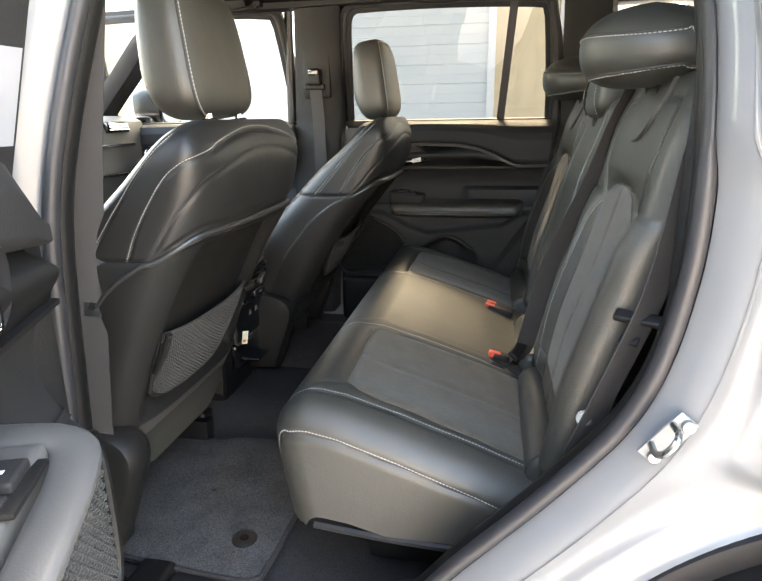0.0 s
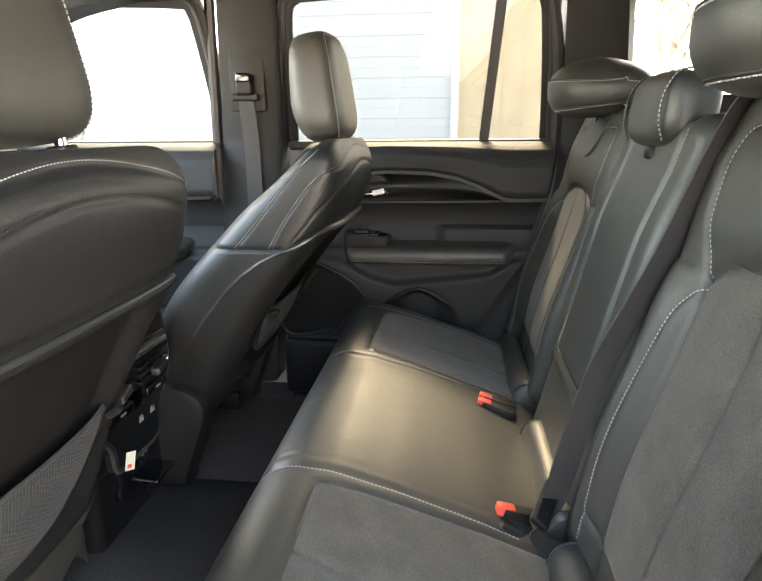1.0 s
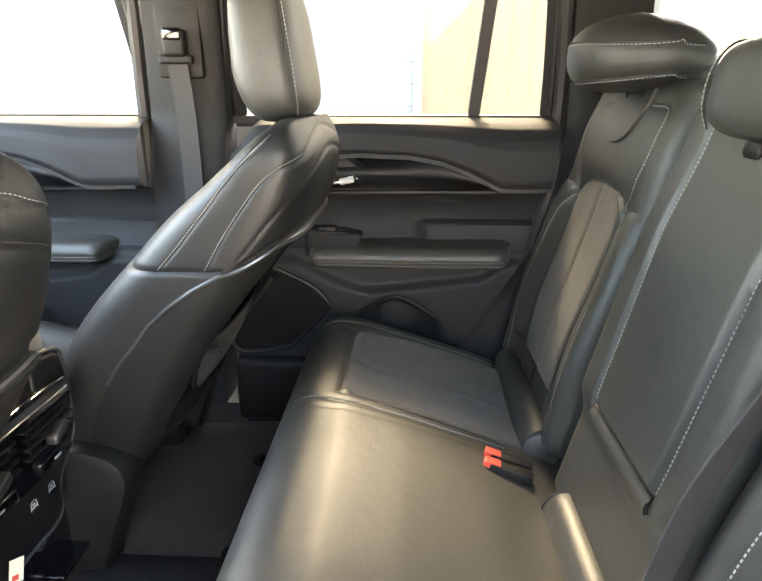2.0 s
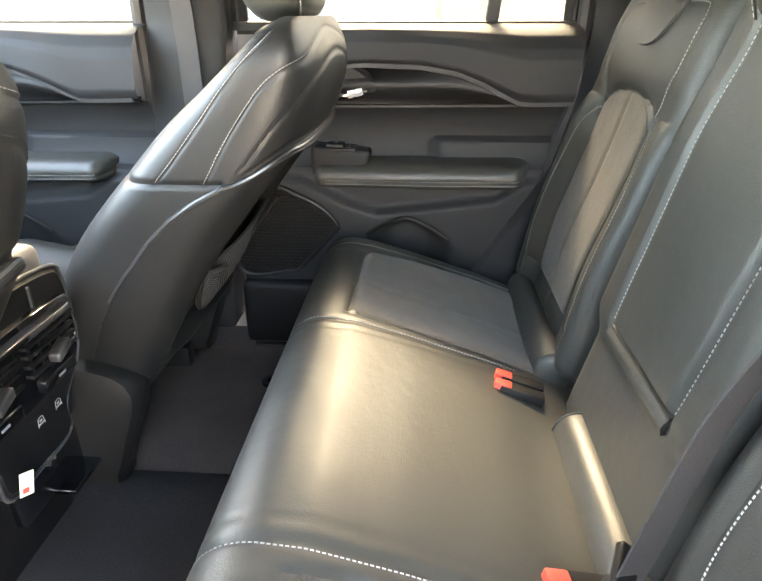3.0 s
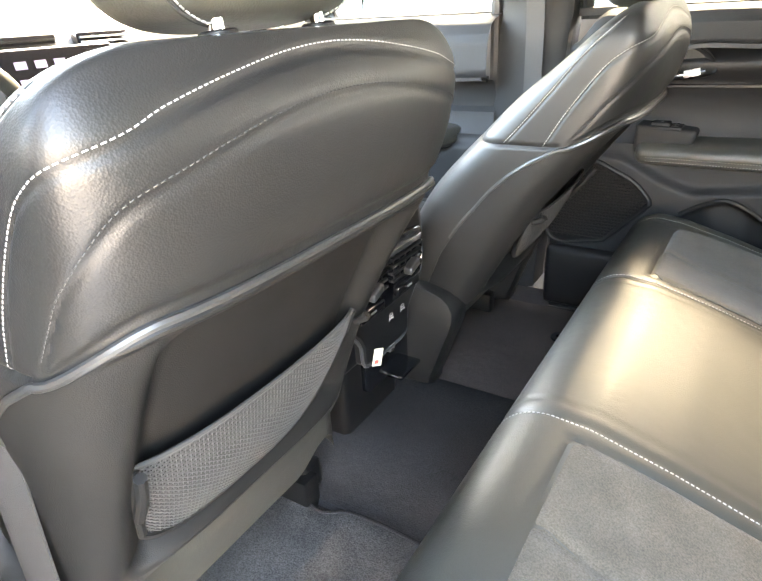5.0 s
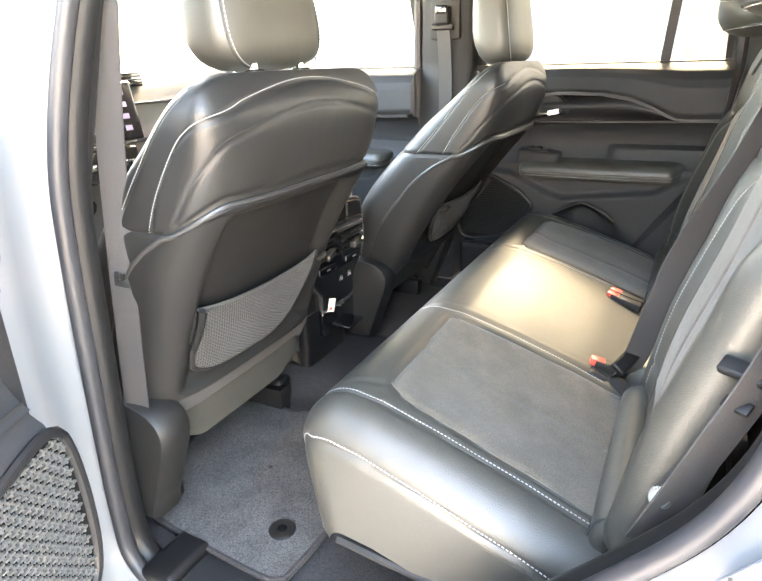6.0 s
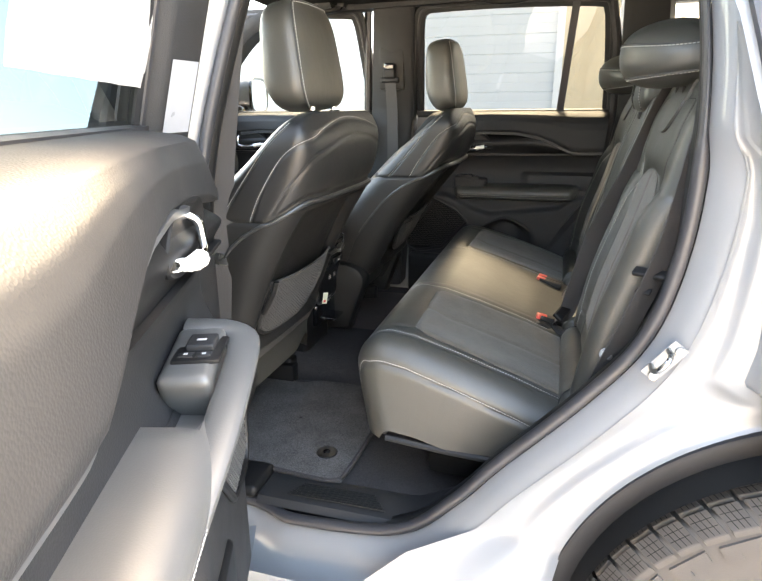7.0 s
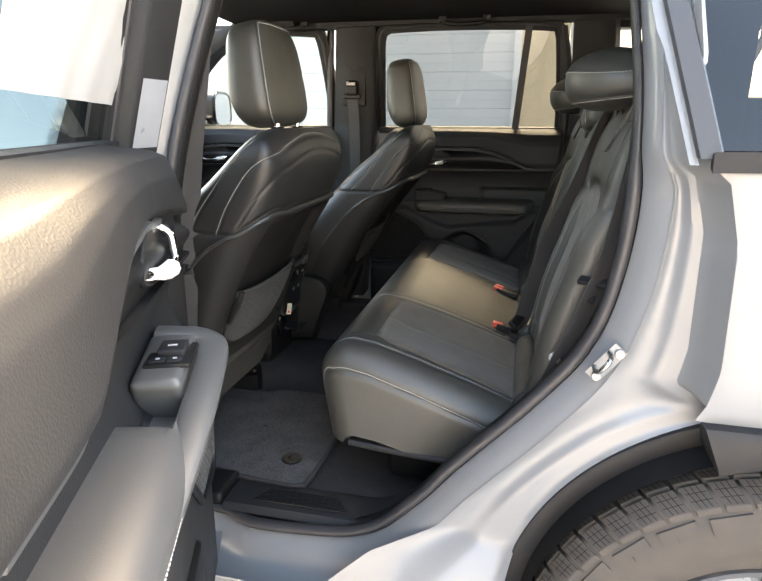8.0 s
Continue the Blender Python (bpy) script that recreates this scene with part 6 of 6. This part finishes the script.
def wheel():
    t = thing("wheel", "dark alloy wheel with an all-terrain tyre", "wheel")
    m = pose(WHEEL_X, WHEEL_Y, WHEEL_Z, 0, 0, 0) @ Matrix.Diagonal((1.045, 1.0, 1.045, 1.0))
    prof = smooth_path([(-0.105, 0.235), (-0.128, 0.28), (-0.134, 0.32), (-0.126, 0.362), (-0.112, 0.376), (-0.09, 0.3805), (0.0, 0.382), (0.09, 0.3805), (0.112, 0.376), (0.126, 0.362), (0.134, 0.32), (0.128, 0.28), (0.105, 0.235)], 44)
    rings = [[(r * math.cos(a), y, r * math.sin(a)) for y, r in prof] for a in np.linspace(0, 2 * math.pi, 97)]
    ty = part("tyre", moved(sheet(np.array(rings)), m), TYRE, t, "black rubber tyre with brownish tread")
    # tread blocks in five ribs
    rng = random.Random(5)
    n = 56
    ribs = ((-0.130, -0.094, 0.0), (-0.086, -0.040, 0.4), (-0.033, 0.033, 0.15), (0.040, 0.086, 0.65), (0.094, 0.130, 0.3))
    sipes = []
    for j, (y0, y1, sh) in enumerate(ribs):
        for i in range(n):
            a0 = (i + sh) * 2 * math.pi / n
            w = 2 * math.pi / n * 0.84
            skew = (0.035, 0.03, 0.05, -0.03, -0.035)[j]
            top, bot = [], []
            for (yy, aa) in ((y0, a0), (y1, a0 + skew), (y1, a0 + skew + w), (y0, a0 + w)):
                rt = np.interp(abs(yy), (0, 0.09, 0.112, 0.13), (0.3905, 0.3890, 0.3835, 0.366))
                rb = np.interp(abs(yy), (0, 0.09, 0.112, 0.13), (0.380, 0.378, 0.373, 0.356))
                top.append((rt * math.cos(aa), yy, rt * math.sin(aa)))
                bot.append((rb * math.cos(aa), yy * 1.0, rb * math.sin(aa)))
            c = np.mean(top, 0)
            top2 = [tuple(c + (np.array(p) - c) * 0.93) for p in top]
            low = [tuple(np.array(p) * (0.997, 1, 0.997)) for p in top]
            v = np.array(bot + low + top2)
            f = [(8, 9, 10, 11)] + [(k + 4, (k + 1) % 4 + 4, (k + 1) % 4 + 8, k + 8) for k in range(4)] + [(k, (k + 1) % 4, (k + 1) % 4 + 4, k + 4) for k in range(4)]
            part("tread_block", moved((v, f), m), TYRE, ty, smooth=False)
            t4 = np.array(top2) * (1.0016, 1, 1.0016)

            def on(a, b):
                return t4[0] * (1 - a) * (1 - b) + t4[1] * a * (1 - b) + t4[2] * a * b + t4[3] * (1 - a) * b
            for k in (0.25, 0.5, 0.75):
                sipes.append((np.array([on(0.02, k - 0.016), on(0.98, k - 0.016 + 0.03), on(0.98, k + 0.016 + 0.03), on(0.02, k + 0.016)]), [(0, 1, 2, 3)]))
            for k in (0.34, 0.67):
                sipes.append((np.array([on(k - 0.012, 0.03), on(k + 0.012, 0.03), on(k + 0.012, 0.97), on(k - 0.012, 0.97)]) * (1.0004, 1, 1.0004), [(0, 1, 2, 3)]))
    tagged(part("sipe", moved(join(*sipes), m), LINER_SHADE, ty, smooth=False), kind="stuff")
    for i in range(28):
        a0 = i * 2 * math.pi / 28
        pts = [(-0.1335, 0.352, a0), (-0.1365, 0.335, a0), (-0.1365, 0.335, a0 + 0.10), (-0.1370, 0.325, a0 + 0.10), (-0.1370, 0.325, a0 + 0.17), (-0.1345, 0.350, a0 + 0.17)]
        v = [(r * math.cos(a), y, r * math.sin(a)) for y, r, a in pts] + [(r * math.cos(a), y + 0.012, r * math.sin(a)) for y, r, a in pts]
        part("sidewall_lug", moved((np.array(v), [tuple(range(6))] + [(k, (k + 1) % 6, (k + 1) % 6 + 6, k + 6) for k in range(6)]), m), TYRE, ty, smooth=False)
    rp = [(-0.095, 0.238), (-0.110, 0.232), (-0.108, 0.222), (-0.085, 0.215), (0.08, 0.20), (0.10, 0.238)]
    rim = part("rim", moved(sheet(np.array([[(r * math.cos(a), y, r * math.sin(a)) for y, r in rp] for a in np.linspace(0, 2 * math.pi, 49)])), m), ALLOY, t)
    for k in range(5):
        a = k * 2 * math.pi / 5
        for e in (-0.16, 0.16):
            part("spoke", moved(tube([(0.05 * math.cos(a), -0.085, 0.05 * math.sin(a)), (0.222 * math.cos(a + e), -0.095, 0.222 * math.sin(a + e))], 0.016, 8), m), ALLOY, rim)
    part("hub", moved(disc((0, -0.06, 0), (0, -1, 0), 0.07, 0.03), m), ALLOY, rim)
    part("brake_disc", moved(disc((0, -0.02, 0), (0, -1, 0), 0.17, 0.02), m), STEEL, t)


def striker():
    t = thing("door_striker", "zinc plated door striker loop on the jamb", "striker")
    m = pose(0.683, -0.872, 0.950, 0, 0, 0) @ pose(0, 0, 0, 0, 38, 0) @ Matrix.Scale(0.8, 4)
    part("plate", moved(block(-0.018, 0.018, -0.003, 0.003, -0.045, 0.045, 0.003), m), PAINT, t)
    part("loop", moved(tube(smooth_path([(-0.012, 0, 0.022), (-0.012, -0.03, 0.022), (-0.012, -0.045, 0.010), (-0.012, -0.045, -0.010), (-0.012, -0.03, -0.022), (-0.012, 0, -0.022)], 24), 0.0055, 8), m), STEEL, t)
    for z in (-0.034, 0.034):
        part("bolt", moved(disc((0.004, -0.003, z), (0, -1, 0), 0.010, 0.008, 16), m), STEEL, t)


def scuff():
    t = thing("sill_scuff_plate", "black ribbed plastic sill scuff plate", "scuff plate")
    g = [[(x, y, z + 0.05 * bump01(x, 0.20, 0.36) ** 2) for y, z in ((-0.812, 0.484), (-0.800, 0.497), (-0.76, 0.501), (-0.72, 0.500), (-0.695, 0.488))] for x in np.linspace(-0.095, 0.36, 24)]
    part("plate", sheet(np.array(g)), SOFT, t)
    for k in range(7):
        y = -0.785 + k * 0.0075
        part("rib", tube([(-0.03 + 0.004 * k, y, 0.502), (0.10, y, 0.5035), (0.20 - 0.006 * k, y, 0.5035)], 0.0018, 6), HARD, t)
    part("front_cap", block(-0.17, -0.10, -0.805, -0.70, 0.485, 0.515, 0.012, 3), HARD, t)


def check_strap():
    t = thing("door_check_strap", "steel door check strap at the pillar", "door check")
    part("bracket", block(-0.228, -0.208, -0.935, -0.89, 0.800, 0.835, 0.006, 3), STEEL, t)
    part("arm", tube([(-0.215, -0.92, 0.818), (-0.25, -0.99, 0.80), (-0.28, -1.04, 0.79)], 0.006, 8), STEEL, t)


def front_door_near():
    t = thing("front_door", "silver front door, closed, with clear window", "car door")
    zz = np.linspace(0.42, 1.28, 16)
    part("outer_skin", sheet(np.array([[(x, skin_y(x, z), z) for z in zz] for x in np.linspace(-1.30, -0.235, 12)])), PAINT, t)
    part("inner_panel", block(-1.28, -0.25, -0.80, -0.76, 0.5, 1.27, 0.02), SOFT, t)
    w = part("window_pane", sheet(np.array([[(-1.15 + 0.5 * k * (1 - q), -0.925 + 0.12 * k, 1.28 + 0.43 * k) for k in np.linspace(0, 1, 5)] for q in (0, 1)][:1] + [[(-0.27 + 0.12 * k, -0.925 + 0.12 * k, 1.28 + 0.43 * k) for k in np.linspace(0, 1, 5)]])), GLASS, t)
    w.visible_shadow = False
    part("window_frame", tube(smooth_path([(-1.16, -0.93, 1.28), (-0.70, -0.82, 1.68), (-0.55, -0.81, 1.71), (-0.18, -0.81, 1.71), (-0.235, -0.86, 1.5), (-0.262, -0.925, 1.28)], 50), 0.018, 8), RUBBER, t)


def outside():
    """What shows through the far windows: a board fence, a house and a bare tree."""
    f = thing("board_fence", "weathered board fence beyond the driveway", "fence")
    for i in range(110):
        x = -26.0 + i * 0.2
        part("board", block(x, x + 0.188, 11.0, 11.03, 0, 3.0 + 0.05 * math.sin(i * 2.1), 0), FENCE, f, smooth=False)
    for k, x0 in enumerate((-9.4, -14.6)):
        c = thing("parked_car", "white parked car beyond the driveway", "car", "parked cars")
        body = np.array([[(x0 + u, 7.6 + 0.85 * s, z) for u, z in ((0, 0.5), (0.02, 0.95), (1.1, 1.05), (1.7, 1.52), (2.4, 1.62), (3.6, 1.58), (4.3, 1.15), (4.5, 0.95), (4.5, 0.5))] for s in (-1, 1)])
        part("body", (body.reshape(-1, 3), [(q, q + 1, q + 10, q + 9) for q in range(8)] + [tuple(range(9))[::-1], tuple(range(9, 18))]), WHITE, c, smooth=False)
        part("side_windows", sheet(np.array([[(x0 + u, 7.6 - 0.853, z) for u, z in ((1.35, 1.10), (1.82, 1.46), (3.5, 1.48), (3.95, 1.14))], [(x0 + u, 7.6 - 0.853, z) for u, z in ((1.35, 1.08), (1.82, 1.08), (3.5, 1.08), (3.95, 1.08))]])), GLOSS, c, smooth=False)
        for u in (0.85, 3.65):
            part("wheel", disc((x0 + u, 6.80, 0.33), (0, 1, 0), 0.33, 0.2), TYRE, c)
    # Wall out of view, added to bounce sunlight into the cabin and onto the near side.
    w = part("wall_bounce", block(-22, 22, -9.6, -9.3, 0, 3.2, 0), STUCCO, smooth=False)
    tagged(w, "unseen cream stucco wall added to bounce light at the car", "wall", kind="structure")
    tree = thing("bare_tree", "bare grey tree behind the driveway", "tree")
    rng = random.Random(11)
    limbs, twigs = [], []

    def grow(p, d, length, r, depth):
        q = p + d * length
        side = np.array((rng.uniform(-1, 1), rng.uniform(-1, 1), rng.uniform(0, 0.5)))
        mid = (p + q) / 2 + side * length * 0.06
        (limbs if depth < 2 else twigs).append(tube(smooth_path([p, mid, q], 7), r, 5))
        if depth < 5:
            for _ in range(3 if depth else 5):
                e = d + np.array((rng.uniform(-0.7, 0.7), rng.uniform(-0.7, 0.7), rng.uniform(-0.1, 0.45)))
                grow(p + (q - p) * rng.uniform(0.6, 1.0), e / np.linalg.norm(e), length * rng.uniform(0.55, 0.75), r * 0.58, depth + 1)
    grow(np.array((4.4, 12.0, 0.0)), np.array((0.03, 0.0, 1.0)), 2.2, 0.14, 0)
    part("trunk", join(*limbs), BARK, tree)
    part("crown", join(*twigs), BARK, tree)
    h = thing("house", "tan house with brown shingle roof", "house")
    part("wall", block(9, 16, 13, 20, 0, 2.9, 0), SIDING, h, smooth=False)
    part("roof", (np.array([(8.4, 12.4, 2.8), (16.6, 12.4, 2.8), (16.6, 20.6, 2.8), (8.4, 20.6, 2.8), (12.5, 12.4, 5.0), (12.5, 20.6, 5.0)]), [(0, 4, 5, 3), (1, 2, 5, 4), (0, 1, 4), (3, 5, 2), (0, 3, 2, 1)]), SHINGLE, h, smooth=False)


car()
interior()
rear_door("rear_door", door_near, "open silver rear door with black trim and armrest", True)
rear_door("rear_door", door_far, "closed far rear door with black trim and armrest", False)
rear_door("front_door", door_front_far, "closed far front door with black trim", False, True)
front_door_near()
paper_sheet()
belts()
mats()
console()
dashboard()
mirror(1)
mirror(-1)
wheel()
striker()
scuff()
check_strap()
outside()
